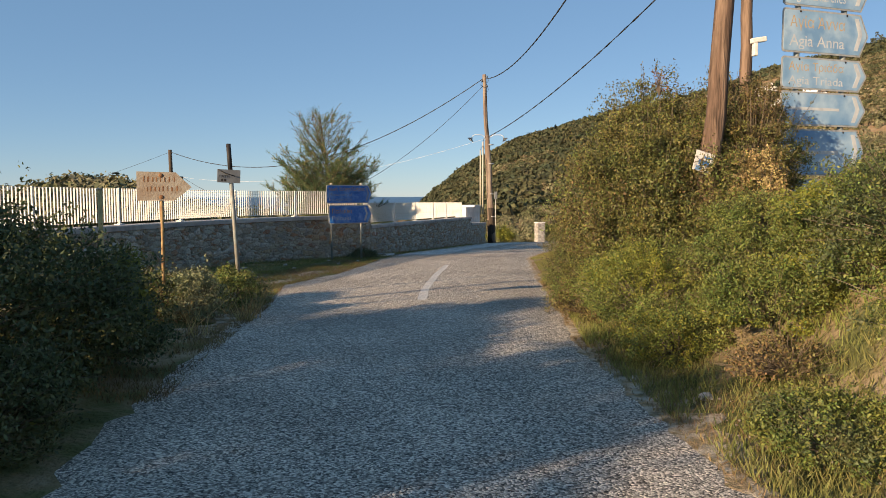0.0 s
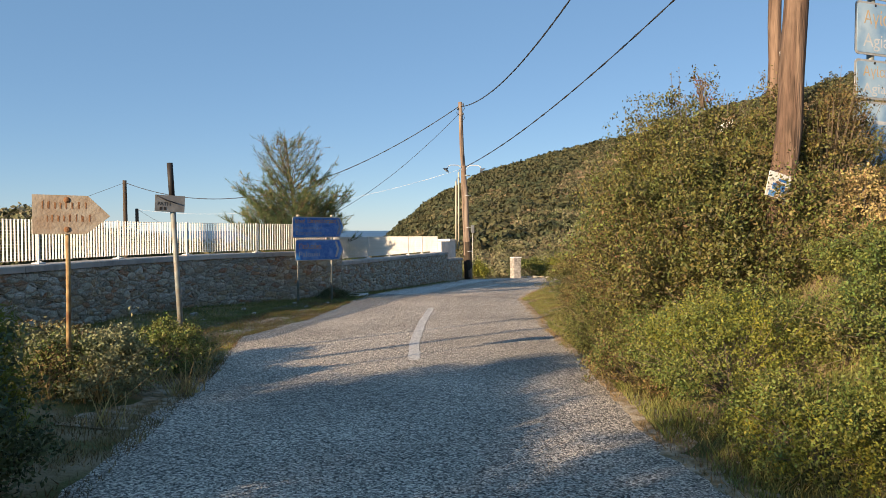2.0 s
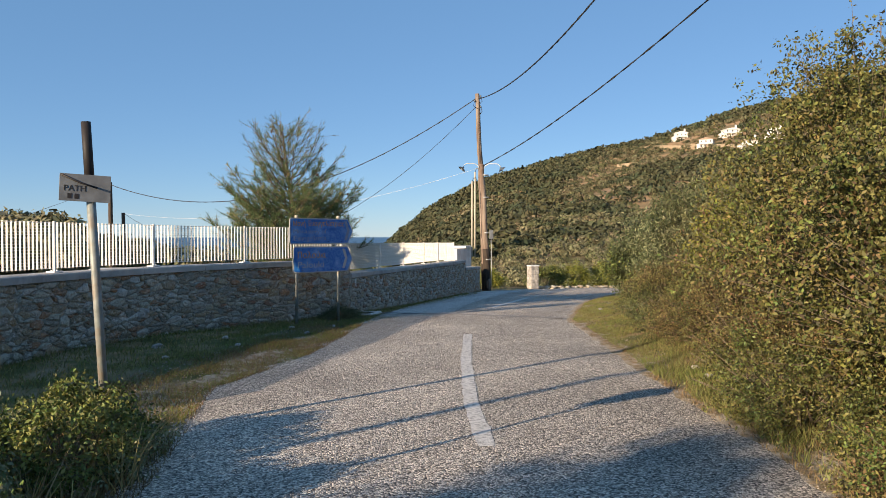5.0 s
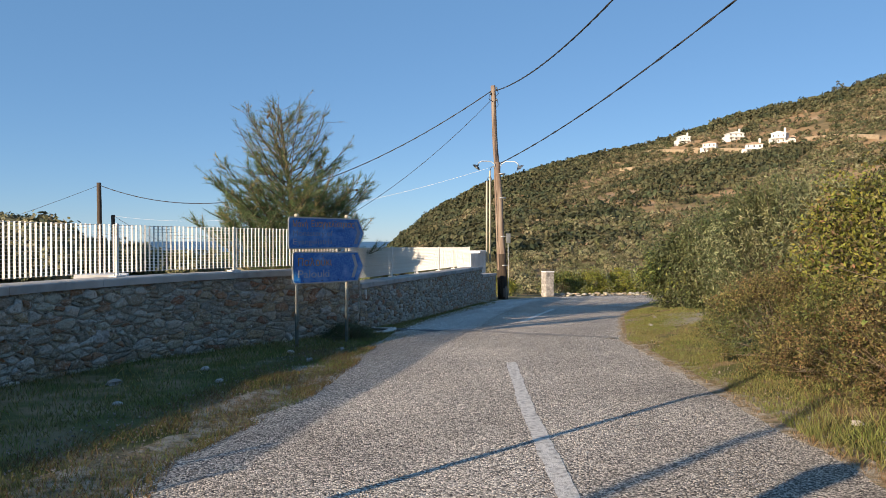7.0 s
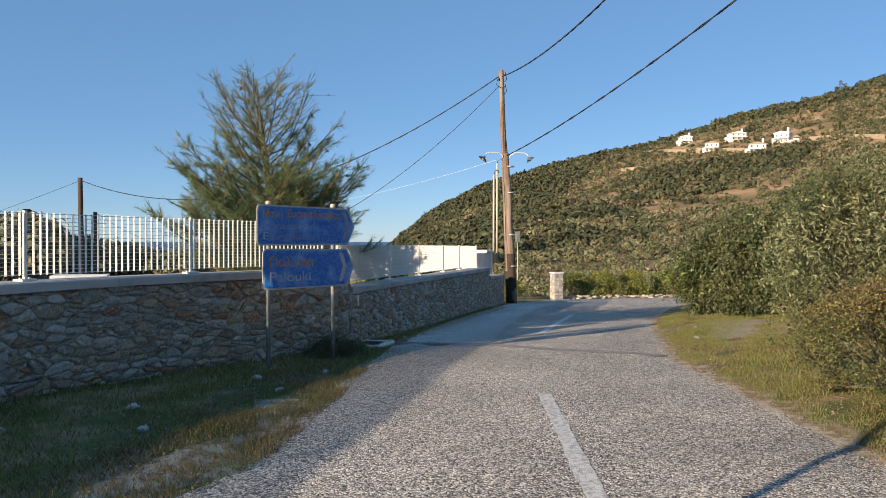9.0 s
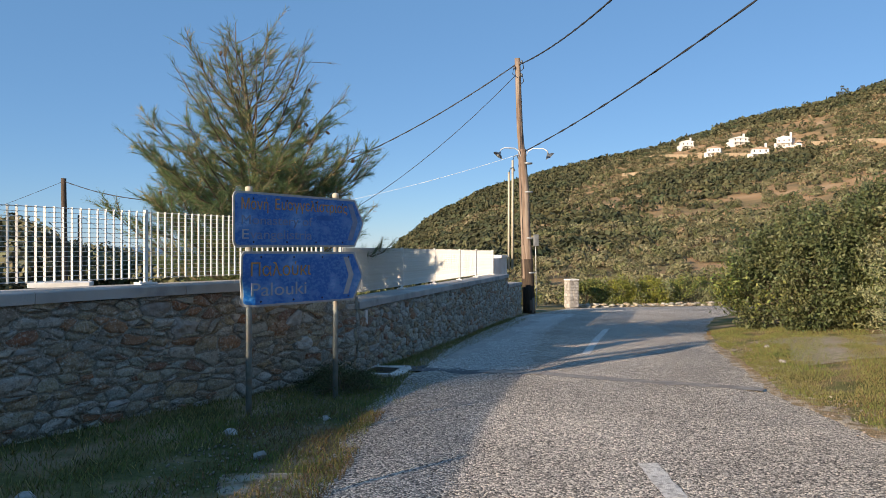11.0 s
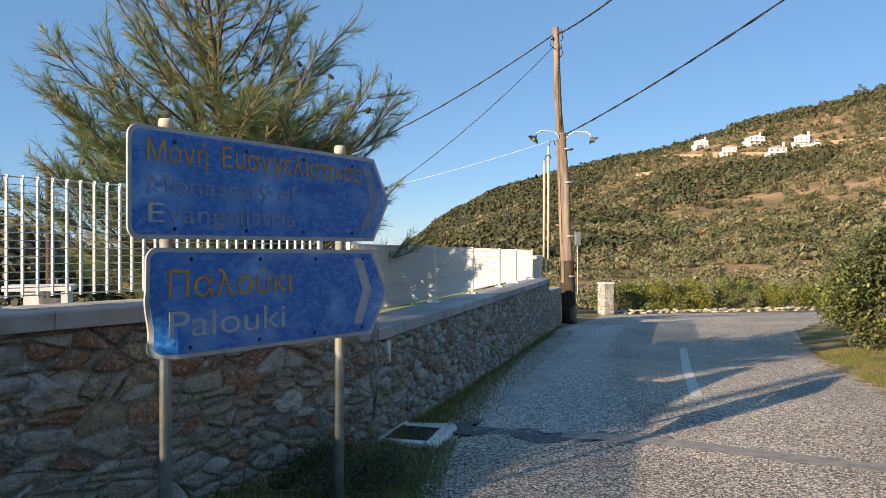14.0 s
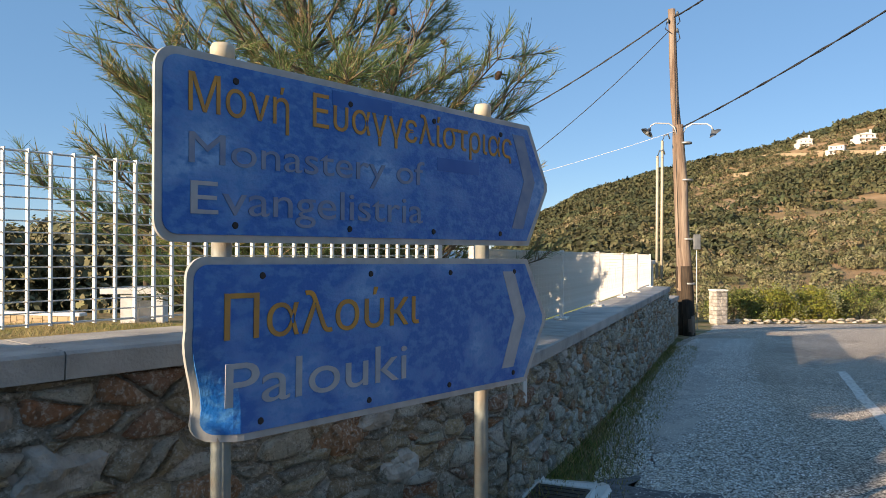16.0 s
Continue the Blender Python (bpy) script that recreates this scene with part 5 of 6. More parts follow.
# right of the road
shrub("kermes_oak", 4.45, 11.0, 1.25, 1.9, 1.92, 46000, 0.034, "leaf_oak", "large dense evergreen oak bush around a wooden pole", 31, clumps=130, twigs=420, fill=0.45, spike=0.16, mix=("leaf_brown", "leaf_green"), low=0.0, lean=(0.1, 0.2))
shrub("kermes_oak", 5.25, 13.3, 1.65, 1.7, 2.75, 42000, 0.034, "leaf_oak", "tall dense evergreen oak bush by the road", 32, clumps=120, twigs=380, fill=0.45, spike=0.16, mix=("leaf_brown", "leaf_green"), low=0.0)
shrub("kermes_oak", 5.75, 10.7, 0.75, 0.75, 1.75, 17000, 0.026, "leaf_oak", "evergreen oak bush climbing beside weathered signs", 33, clumps=80, twigs=360, mix=("leaf_brown",))
shrub("kermes_oak", 5.95, 12.0, 0.9, 0.9, 2.0, 22000, 0.028, "leaf_oak", "evergreen oak bush behind a leaning pole", 133, clumps=80, twigs=200, mix=("leaf_brown",))
shrub("low_shrub", 3.35, 8.5, 0.8, 1.1, 0.85, 17000, 0.020, "leaf_green", "low bright green roadside shrub", 34, clumps=90, twigs=120, mix=("leaf_yellow",))
shrub("low_shrub", 3.9, 6.9, 0.75, 0.9, 0.5, 15300, 0.020, "leaf_green", "low bright green roadside shrub", 35, clumps=80, twigs=120, mix=("leaf_oak",))
shrub("dry_shrub", 3.15, 5.2, 0.42, 0.5, 0.24, 2600, 0.02, "leaf_brown", "heap of dead brown brush on the bank", 36, clumps=60, twigs=400, mix=("grass_dry",))
shrub("low_shrub", 4.3, 5.2, 0.8, 0.9, 0.75, 13600, 0.020, "leaf_dark", "dark green shrub on the bank", 37, clumps=80, twigs=120, mix=("leaf_green",))
shrub("low_shrub", 3.6, 3.7, 0.7, 0.8, 0.5, 10200, 0.019, "leaf_green", "low green shrub on the bank", 38, clumps=70, twigs=80, mix=("leaf_dark",))
shrub("low_shrub", 3.55, 6.1, 0.6, 0.7, 0.5, 13600, 0.020, "leaf_green", "bright green shrub on the bank", 95, clumps=80, twigs=100, mix=("leaf_yellow",))
shrub("low_shrub", 4.9, 4.2, 0.9, 0.9, 0.8, 13600, 0.020, "leaf_green", "green shrub on the bank", 96, clumps=80, twigs=100, mix=("leaf_dark",))
shrub("low_shrub", 2.75, 4.1, 0.4, 0.6, 0.3, 7650, 0.018, "leaf_green", "low leafy weeds at the asphalt edge", 97, clumps=50, twigs=40, mix=("leaf_dark",))
shrub("low_shrub", 5.9, 7.6, 0.8, 0.9, 0.3, 11900, 0.020, "leaf_yellow", "yellow-green shrub on the bank", 98, clumps=70, twigs=80, mix=("leaf_green",))
shrub("low_shrub", 4.6, 7.9, 0.8, 0.9, 0.32, 15300, 0.020, "leaf_green", "bright green shrub on the bank", 90, clumps=80, twigs=120, mix=("leaf_oak",))
shrub("low_shrub", 3.0, 6.9, 0.55, 0.8, 0.5, 10200, 0.019, "leaf_green", "low leafy shrub at the asphalt edge", 91, clumps=70, twigs=80, mix=("leaf_yellow",))
shrub("low_shrub", 3.15, 9.9, 0.55, 0.8, 0.7, 11900, 0.020, "leaf_green", "low leafy shrub at the asphalt edge", 92, clumps=70, twigs=80, mix=("leaf_brown",))
shrub("low_shrub", 5.3, 6.3, 0.9, 0.9, 0.35, 13600, 0.020, "leaf_oak", "green and brown shrub on the bank", 93, clumps=80, twigs=120, mix=("leaf_green",))
shrub("low_shrub", 5.0, 15.2, 0.7, 1.0, 1.0, 13600, 0.022, "leaf_brown", "brownish scrub bush at the road's edge", 94, clumps=80, twigs=70, mix=("leaf_oak",))
shrub("low_shrub", 3.75, 12.2, 0.65, 1.2, 0.8, 15300, 0.022, "leaf_oak", "low scrubby bush at the road's edge", 39, clumps=80, twigs=160, mix=("leaf_brown",))
shrub("low_shrub", 5.25, 16.4, 0.9, 1.1, 1.0, 15300, 0.022, "leaf_brown", "brownish low scrub bush by the road", 40, clumps=90, twigs=70, mix=("leaf_oak",))
shrub("low_shrub", 5.6, 18.4, 0.95, 1.3, 1.0, 18700, 0.022, "leaf_brown", "brownish low scrub bush by the road", 41, clumps=100, twigs=80, mix=("leaf_oak", "leaf_dark"))
shrub("olive_bush", 8.0, 21.6, 1.5, 1.5, 2.45, 30000, 0.055, "leaf_olive", "grey-green wild olive bush by the road", 42, clumps=150, twigs=320, slim=0.3, mix=("leaf_dark",))
shrub("olive_bush", 6.9, 17.6, 1.3, 1.6, 1.9, 19000, 0.045, "leaf_oak", "dense green and ochre bush by the road", 43, clumps=120, twigs=240, mix=("leaf_yellow", "leaf_brown"))
shrub("kermes_oak", 10.9, 30.4, 1.5, 1.9, 2.4, 24000, 0.065, "leaf_dark", "dark evergreen bush beyond a dirt clearing", 44, clumps=130, twigs=200, mix=("leaf_green",))
shrub("kermes_oak", 12.4, 28.6, 1.9, 1.9, 3.0, 24000, 0.065, "leaf_dark", "dark evergreen bush beyond a dirt clearing", 45, clumps=130, twigs=200, mix=("leaf_oak",))
shrub("olive_bush", 10.2, 24.6, 1.6, 1.8, 2.3, 12000, 0.05, "leaf_olive", "grey-green wild olive bush beside a dirt clearing", 46, clumps=120, twigs=220, slim=0.3, mix=("leaf_brown",))
for k, (x, y, s) in enumerate(((13.8, 53.2, 1.1), (15.6, 53.8, 1.3), (18.0, 54.4, 1.2), (20.4, 54.6, 1.3), (23.2, 54.8, 1.2), (26.4, 55.0, 1.3), (30, 55, 1.4), (9.8, 52.6, 0.9), (34, 54.5, 1.5))):
    shrub("low_shrub", x, y, s * 1.2, s, s * 1.15, 3500, 0.08, "leaf_yellow" if k % 3 else "leaf_green", "yellow-green shrub behind the low stone wall", 60 + k, clumps=60, twigs=60, mix=("leaf_olive",), group="shrubs behind the low wall")
shrub("low_shrub", 4.7, 6.6, 0.8, 0.9, 0.28, 9000, 0.024, "leaf_yellow", "low yellow-green growth on top of the bank", 161, clumps=90, twigs=60, mix=("leaf_green",))
shrub("low_shrub", 4.0, 5.5, 0.5, 0.6, 0.34, 6500, 0.022, "leaf_green", "low green shrub on the bank", 162, clumps=70, twigs=60, mix=("leaf_dark",))
# notice on the leaning pole
notice = empty("paper_notice", pose(4.78, 10.13, 1.95, 0, 14, 8), "torn white and blue notice fixed to a wooden pole", "notice")
sheet = bmesh.new()
box(sheet, -0.17, 0.13, -0.004, 0.004, -0.15, 0.13, 0.003)
part("sheet", sheet, M["white_plaster"], notice)
for nx, nz, nw, nh in ((-0.10, -0.06, 0.16, 0.07), (-0.13, -0.14, 0.09, 0.06), (-0.03, 0.04, 0.13, 0.03)):
    mark = bmesh.new()
    box(mark, nx, nx + nw, -0.008, -0.003, nz, nz + nh, 0.001)
    part("printed_mark", mark, M["sign_blue"], notice, "blue print")
# red dry sprig
shrub("dry_sprig", 4.9, 12.1, 0.10, 0.10, 0.40, 70, 0.026, "leaf_red", "dry reddish sprig sticking out of a bush", 50, category="plant", clumps=12, twigs=14, z=3.2)
shrub("dry_shrub", 5.15, 9.35, 0.35, 0.3, 0.75, 2600, 0.028, "grass_straw", "dry orange-brown twigs among green bushes", 49, category="bush", clumps=30, twigs=80, mix=("leaf_brown",))
# left of the road
shrub("dark_bush", -3.65, 5.8, 1.8, 1.9, 1.36, 30000, 0.034, "leaf_dark", "large dark evergreen bush at the road's edge", 51, clumps=170, twigs=260, low=0.0, mix=("leaf_oak",))
shrub("dark_bush", -3.1, 3.4, 1.15, 1.5, 1.05, 14000, 0.034, "leaf_dark", "dark low evergreen bush at the road's edge", 52, clumps=110, twigs=160, low=0.0)
shrub("dark_bush", -2.55, 6.9, 0.7, 0.9, 0.62, 9000, 0.028, "leaf_dark", "low dark evergreen bush spilling to the asphalt", 151, clumps=80, twigs=120, low=0.0)
shrub("dark_bush", -2.4, 4.7, 0.6, 0.9, 0.5, 8000, 0.026, "leaf_dark", "low dark evergreen bush spilling to the asphalt", 152, clumps=80, twigs=120, low=0.0)
shrub("dark_bush", -2.3, 2.9, 0.55, 0.8, 0.4, 7000, 0.026, "leaf_dark", "low dark evergreen bush spilling to the asphalt", 153, clumps=70, twigs=100, low=0.0)
shrub("low_shrub", -2.45, 10.3, 0.65, 0.75, 0.52, 8000, 0.028, "leaf_olive", "low scrubby bush around sign posts", 53, clumps=80, twigs=120, mix=("leaf_green", "leaf_brown"))
shrub("low_shrub", -2.1, 12.0, 0.65, 0.85, 0.46, 7000, 0.028, "leaf_green", "low scrubby bush around sign posts", 54, clumps=70, twigs=110, mix=("leaf_olive",))
shrub("low_shrub", -3.4, 11.2, 0.8, 0.8, 0.4, 7000, 0.028, "leaf_olive", "low scrubby bush before the stone wall", 55, clumps=70, twigs=110, mix=("leaf_brown",))
shrub("yellow_plant", -2.35, 7.75, 0.22, 0.22, 0.95, 3500, 0.05, "leaf_yellow", "upright yellow-green feathery plant by a post", 56, category="plant", clumps=40, twigs=60, slim=0.14, low=0.1)
shrub("yellow_plant", -2.75, 7.7, 0.2, 0.2, 0.7, 2500, 0.05, "leaf_yellow", "upright yellow-green feathery plant by a post", 57, category="plant", clumps=30, twigs=50, slim=0.14, low=0.1)
shrub("low_shrub", 0.05, 23.25, 0.5, 0.42, 0.24, 3800, 0.02, "leaf_dark", "thin dark shrub at the foot of a sign post", 58, clumps=60, twigs=160, slim=0.35, spike=0.5)
shrub("yard_shrub", 0.0, 28.6, 0.6, 0.6, 0.85, 5000, 0.04, "leaf_olive", "rounded shrub in the yard behind the fence", 59, clumps=60, twigs=60)
shrub("yard_shrub", 0.6, 31.8, 0.9, 0.9, 1.4, 8000, 0.05, "leaf_olive", "yellowish rounded shrub in the yard behind the fence", 70, clumps=90, twigs=90, mix=("leaf_green",))

# trees beside the walker, whose shade lies over the road
for k, (x, y, s, h) in enumerate(((-9.3, -1.5, 2.0, 3.55), (-10.7, 2.1, 2.0, 3.65))):
    shrub("olive_tree", x, y, s, s, h, 9000, 0.11, "leaf_olive", "broad olive tree beside the road", 80 + k, category="tree", clumps=120, twigs=120, slim=0.35, low=0.12, group="olive trees by the road")


def grass(name, spots, h, material, label, seed):
    """Single blades over an area, one mesh."""
    rng = np.random.default_rng(seed)
    n = len(spots)
    p = np.stack([spots[:, 0], spots[:, 1], ground_z(spots[:, 0], spots[:, 1])], axis=1)
    d = rng.normal(0, 0.38, (n, 3))
    d[:, 2] = 1
    hh = (h * rng.uniform(0.4, 1.4, n))[:, None]
    s = np.cross(d, rng.normal(0, 1, (n, 3)))
    s = s / np.linalg.norm(s, axis=1, keepdims=True) * (0.0035 + 0.012 * h)
    bend = rng.normal(0, 0.4, (n, 3)) * hh * 0.5
    bend[:, 2] = 0
    v = np.stack([p - s, p + s, p + d * hh + bend + s * 0.2, p + d * hh + bend - s * 0.2], axis=1).reshape(-1, 3)
    ob = raw(name, v, np.arange(n * 4).reshape(n, 4), M[material])
    return tagged(ob, label, "grass", kind="stuff")


def verge_spots(n, y0, y1, a, b, side, seed, clump=0.5):
    rng = np.random.default_rng(seed)
    y = rng.uniform(y0, y1, n)
    o = a + (b - a) * rng.random(n) ** 1.3
    x = lin(y, EDGE_Y, EDGE_R) + o if side > 0 else lin(y, EDGE_Y, EDGE_L) - o
    keep = np.sin(x * 3.1 + seed) * np.sin(y * 2.3) + 0.6 * np.sin(x * 7 - y * 5) + rng.normal(0, 0.5, n) > clump - 0.8
    return np.stack([x, y], axis=1)[keep]


grass("verge_grass", verge_spots(60000, 2, 16, 0.05, 3.6, 1, 1, 0.2), 0.085, "grass_blade", "green grass on the bank", 2)
grass("verge_grass", verge_spots(9000, 2, 16, -0.05, 0.8, 1, 3), 0.05, "grass_dry", "dry grass along the asphalt edge", 4)
grass("verge_grass", verge_spots(95000, 16, 31, 0.1, 3.5, 1, 5, 0.25), 0.034, "grass_blade", "short green grass by a dirt clearing", 6)
grass("verge_grass", verge_spots(42000, 12, 24.5, -0.15, 1.9, -1, 27, 0.4), 0.04, "grass_blade", "short patchy green grass on the verge", 28)
grass("verge_grass", verge_spots(30000, 6, 22, -0.2, 1.0, -1, 7), 0.045, "grass_dry", "dry grass along the asphalt edge", 8)
grass("verge_grass", verge_spots(26000, 16, 31, 0.0, 3.5, 1, 25, 0.35), 0.032, "grass_dry", "short dry grass by a dirt clearing", 26)
rng = np.random.default_rng(15)
tuft = np.repeat(np.stack([rng.uniform(-3.1, -1.5, 46), rng.uniform(9.0, 12.6, 46)], axis=1)[:20], 40, axis=0) + rng.normal(0, 0.07, (20 * 40, 2))
grass("verge_grass", tuft, 0.27, "grass_straw", "tall tufts of dry yellow grass among low shrubs", 16)
rng = np.random.default_rng(18)
yard = np.stack([rng.uniform(-14, 3.5, 60000), rng.uniform(25, 46, 60000)], axis=1)
wall_x = np.interp(yard[:, 1], np.concatenate([pa[:, 1], pb[1:, 1]]), np.concatenate([pa[:, 0], pb[1:, 0]]))
yard = yard[yard[:, 0] < wall_x - 0.6]
mixed = np.sin(yard[:, 0] * 0.9) * np.sin(yard[:, 1] * 0.7) + rng.normal(0, 0.5, len(yard)) > 0
grass("yard_grass", yard[mixed], 0.13, "grass_blade", "rough green grass in the yard behind the fence", 19)
grass("yard_grass", yard[~mixed], 0.15, "grass_straw", "dry yellow grass in the yard behind the fence", 20)
wsp = []
rng = np.random.default_rng(12)
for pts_, u_, reach in ((pa, ua, 1.6), (pb, ub, 0.62)):
    for s in rng.uniform(0, u_[-1], 9000):
        q, nrm, _ = along(pts_, u_, s)
        wsp.append(q + nrm * (0.06 + reach * rng.random() ** 1.6))
grass("verge_grass", np.array(wsp)[::3], 0.06, "grass_straw", "dry straw along the foot of the stone wall", 29)
grass("verge_grass", np.array(wsp), 0.055, "grass_blade", "short grass along the foot of the stone wall", 9)



def verge_sheet(name, y0, y1, off, material, label, step=0.2, seed=1, lift=0.012):
    """A thin sheet of litter or gravel over the ground, between two offsets from the asphalt's edge."""
    rr = np.random.default_rng(seed)
    ys, v = np.arange(y0, y1, step), []
    for y in ys:
        a, b = off(y)
        a, b = a + rr.normal(0, 0.04), b + rr.normal(0, 0.10)
        for k in range(7):
            x = a + (b - a) * k / 6
            v.append((x, y, gz(x, y) + (lift if 0 < k < 6 else -0.01)))
    f = [(j * 7 + k, j * 7 + k + 1, j * 7 + k + 8, j * 7 + k + 7) for j in range(len(ys) - 1) for k in range(6)]
    return tagged(raw(name, v, f, M[material], smooth=True), label, "verge", kind="structure")


right = lambda y: float(lin(y, EDGE_Y, EDGE_R))
left = lambda y: float(lin(y, EDGE_Y, EDGE_L))
verge_sheet("verge_litter", 1, 30, lambda y: (right(y) - 0.12, right(y) + 0.28), "litter", "strip of dry leaves and grit along the asphalt edge", seed=2)
verge_sheet("verge_gravel", 25.6, 38.5, lambda y: (left(y) + 0.42 + 0.08 * math.sin(y * 3.7), left(y) + 0.5 + (0.75 + 0.2 * math.sin(y * 1.7)) * float(smooth(25.4, 28.5, y))), "pale_gravel", "loose pale gravel between the wall and the asphalt", seed=7, lift=0.037)
verge_sheet("verge_dirt", 24.2, 27.9, lambda y: (right(y) + 0.7, right(y) + 4.2), "gravel", "bare gravelly dirt clearing beside the road", seed=3)
verge_sheet("verge_dry", 9, 20, lambda y: (left(y) - 0.5 - 0.2 * math.sin(y * 2.3), left(y) + 0.05 + 0.06 * math.sin(y * 5.1)), "litter", "dry sandy edge of the road", seed=4)


def pebbles(name, spots, r, label, seed, material="pebble"):
    """Many small broken stones lying over an area, one mesh."""
    rr = np.random.default_rng(seed)
    n = len(spots)
    base = np.array([(1, 0, 0), (0, 1, 0), (-1, 0, 0), (0, -1, 0), (0, 0, 0.8), (0, 0, -0.8)])
    k = r * rr.uniform(0.45, 1.5, n) ** 1.5
    a = rr.uniform(0, 6.28, n)
    v = base[None] * (k[:, None, None] * rr.uniform(0.6, 1.2, (n, 6, 1)))
    c, s = np.cos(a)[:, None], np.sin(a)[:, None]
    v = np.stack([v[..., 0] * c - v[..., 1] * s, v[..., 0] * s + v[..., 1] * c, v[..., 2]], axis=2)
    v += np.stack([spots[:, 0], spots[:, 1], ground_z(spots[:, 0], spots[:, 1]) + spots[:, 2] + 0.2 * k], axis=1)[:, None]
    tri = np.array([(0, 1, 4), (1, 2, 4), (2, 3, 4), (3, 0, 4), (1, 0, 5), (2, 1, 5), (3, 2, 5), (0, 3, 5)])
    f = (tri[None] + (np.arange(n) * 6)[:, None, None]).reshape(-1, 3)
    return tagged(raw(name, v.reshape(-1, 3), f, M[material]), label, "gravel", kind="stuff")


def gravel_spots(n, y0, y1, a, b, side, seed, lift):
    rr = np.random.default_rng(seed)
    y = rr.uniform(y0, y1, n)
    o = a + (b - a) * np.clip(rr.beta(1.3, 1.6, n), 0, 1)
    x = np.interp(y, EDGE_Y, EDGE_L) + o if side < 0 else np.interp(y, EDGE_Y, EDGE_R) - o
    return np.stack([x, y, np.full(n, lift)], axis=1)


pebbles("loose_gravel", gravel_spots(70000, 24.6, 38.5, 0.30, 1.95, -1, 41, 0.026), 0.0095, "loose pale gravel scattered beside the stone wall", 42)
pebbles("loose_gravel", gravel_spots(5000, 12, 25.3, -1.2, 0.5, -1, 43, 0.008), 0.009, "loose grit scattered along the asphalt edge", 44, "grit")
pebbles("loose_gravel", gravel_spots(4000, 3, 28, -0.6, 0.5, 1, 45, 0.008), 0.009, "loose grit scattered along the asphalt edge", 46, "grit")

# loose stones on the verge
for k, (x, y, r) in enumerate(((4.15, 14.6, 0.07), (2.35, 6.3, 0.05), (0.38, 19.55, 0.035), (2.6, 5.4, 0.06), (-0.6, 20.2, 0.06), (-1.6, 18.3, 0.05), (-2.4, 17.0, 0.05), (-0.1, 21.6, 0.05),
                               (0.6, 22.6, 0.045), (4.3, 15.2, 0.05), (-1.9, 19.2, 0.06), (-2.8, 18.4, 0.09), (4.8, 13.4, 0.05), (6.6, 24.6, 0.06), (7.6, 26.6, 0.06), (-0.9, 20.9, 0.07))):
    rock("loose_stone", x, y, r, 100 + k, M["stone_pale"], "pale loose stone lying on the verge")


def yard_kiosk():
    root = empty("white_shelter", pose(-11.9, 50.9, gz(-11.9, 50.9), 0, 0, 10), "small white concrete shelter far beyond the yard", "shelter")
    h = -0.42 - gz(-11.9, 50.9)
    bm = bmesh.new()
    box(bm, -1.25, 1.25, -0.8, 0.8, h - 0.22, h, 0.02)
    part("roof", bm, M["white_plaster"], root)
    for a, b in ((-0.5, 0.05), (0.85, 1.1)):
        bm = bmesh.new()
        box(bm, a, b, -0.7, 0.7, -0.3, h - 0.22)
        part("pier", bm, M["white_plaster"], root)
    bm = bmesh.new()
    box(bm, 0.05, 0.85, 0.2, 0.3, -0.3, h - 0.55)
    part("back_wall", bm, M["white_plaster"], root)


def yard_wall():
    """A long low garden wall of sandy stone with a white top."""
    root = empty("garden_wall", pose(-24.5, 50.2, -1.9), "low sandy stone garden wall with a white top", "wall")
    d = Vector((11.8, -2.6, 0))
    yaw = math.degrees(math.atan2(d.y, d.x))
    rr = np.random.default_rng(6)
    bm = bmesh.new()
    box(bm, 0, d.length, -0.15, 0.15, -0.6, 0.6)
    bm.transform(pose(0, 0, 0, 0, 0, yaw))
    part("core", bm, M["terrace_wall"], root)
    bm = bmesh.new()
    box(bm, -0.1, d.length + 0.1, -0.22, 0.22, 0.6, 0.72, 0.02)
    bm.transform(pose(0, 0, 0, 0, 0, yaw))
    part("coping_slab", bm, M["white_plaster"], root)
    x = 0.0
    while x < d.length - 0.2:
        z = -0.3
        w = rr.uniform(0.25, 0.5)
        while z < 0.5:
            hh = min(rr.uniform(0.14, 0.26), 0.6 - z)
            bm = bmesh.new()
            box(bm, x + 0.01, min(x + w, d.length) - 0.01, -0.19, -0.13, z + 0.01, z + hh - 0.01, 0.015)
            bm.transform(pose(0, 0, 0, 0, 0, yaw))
            part("stone", bm, M["terrace_wall"], root)
            z += hh
        x += w


yard_kiosk()
yard_wall()


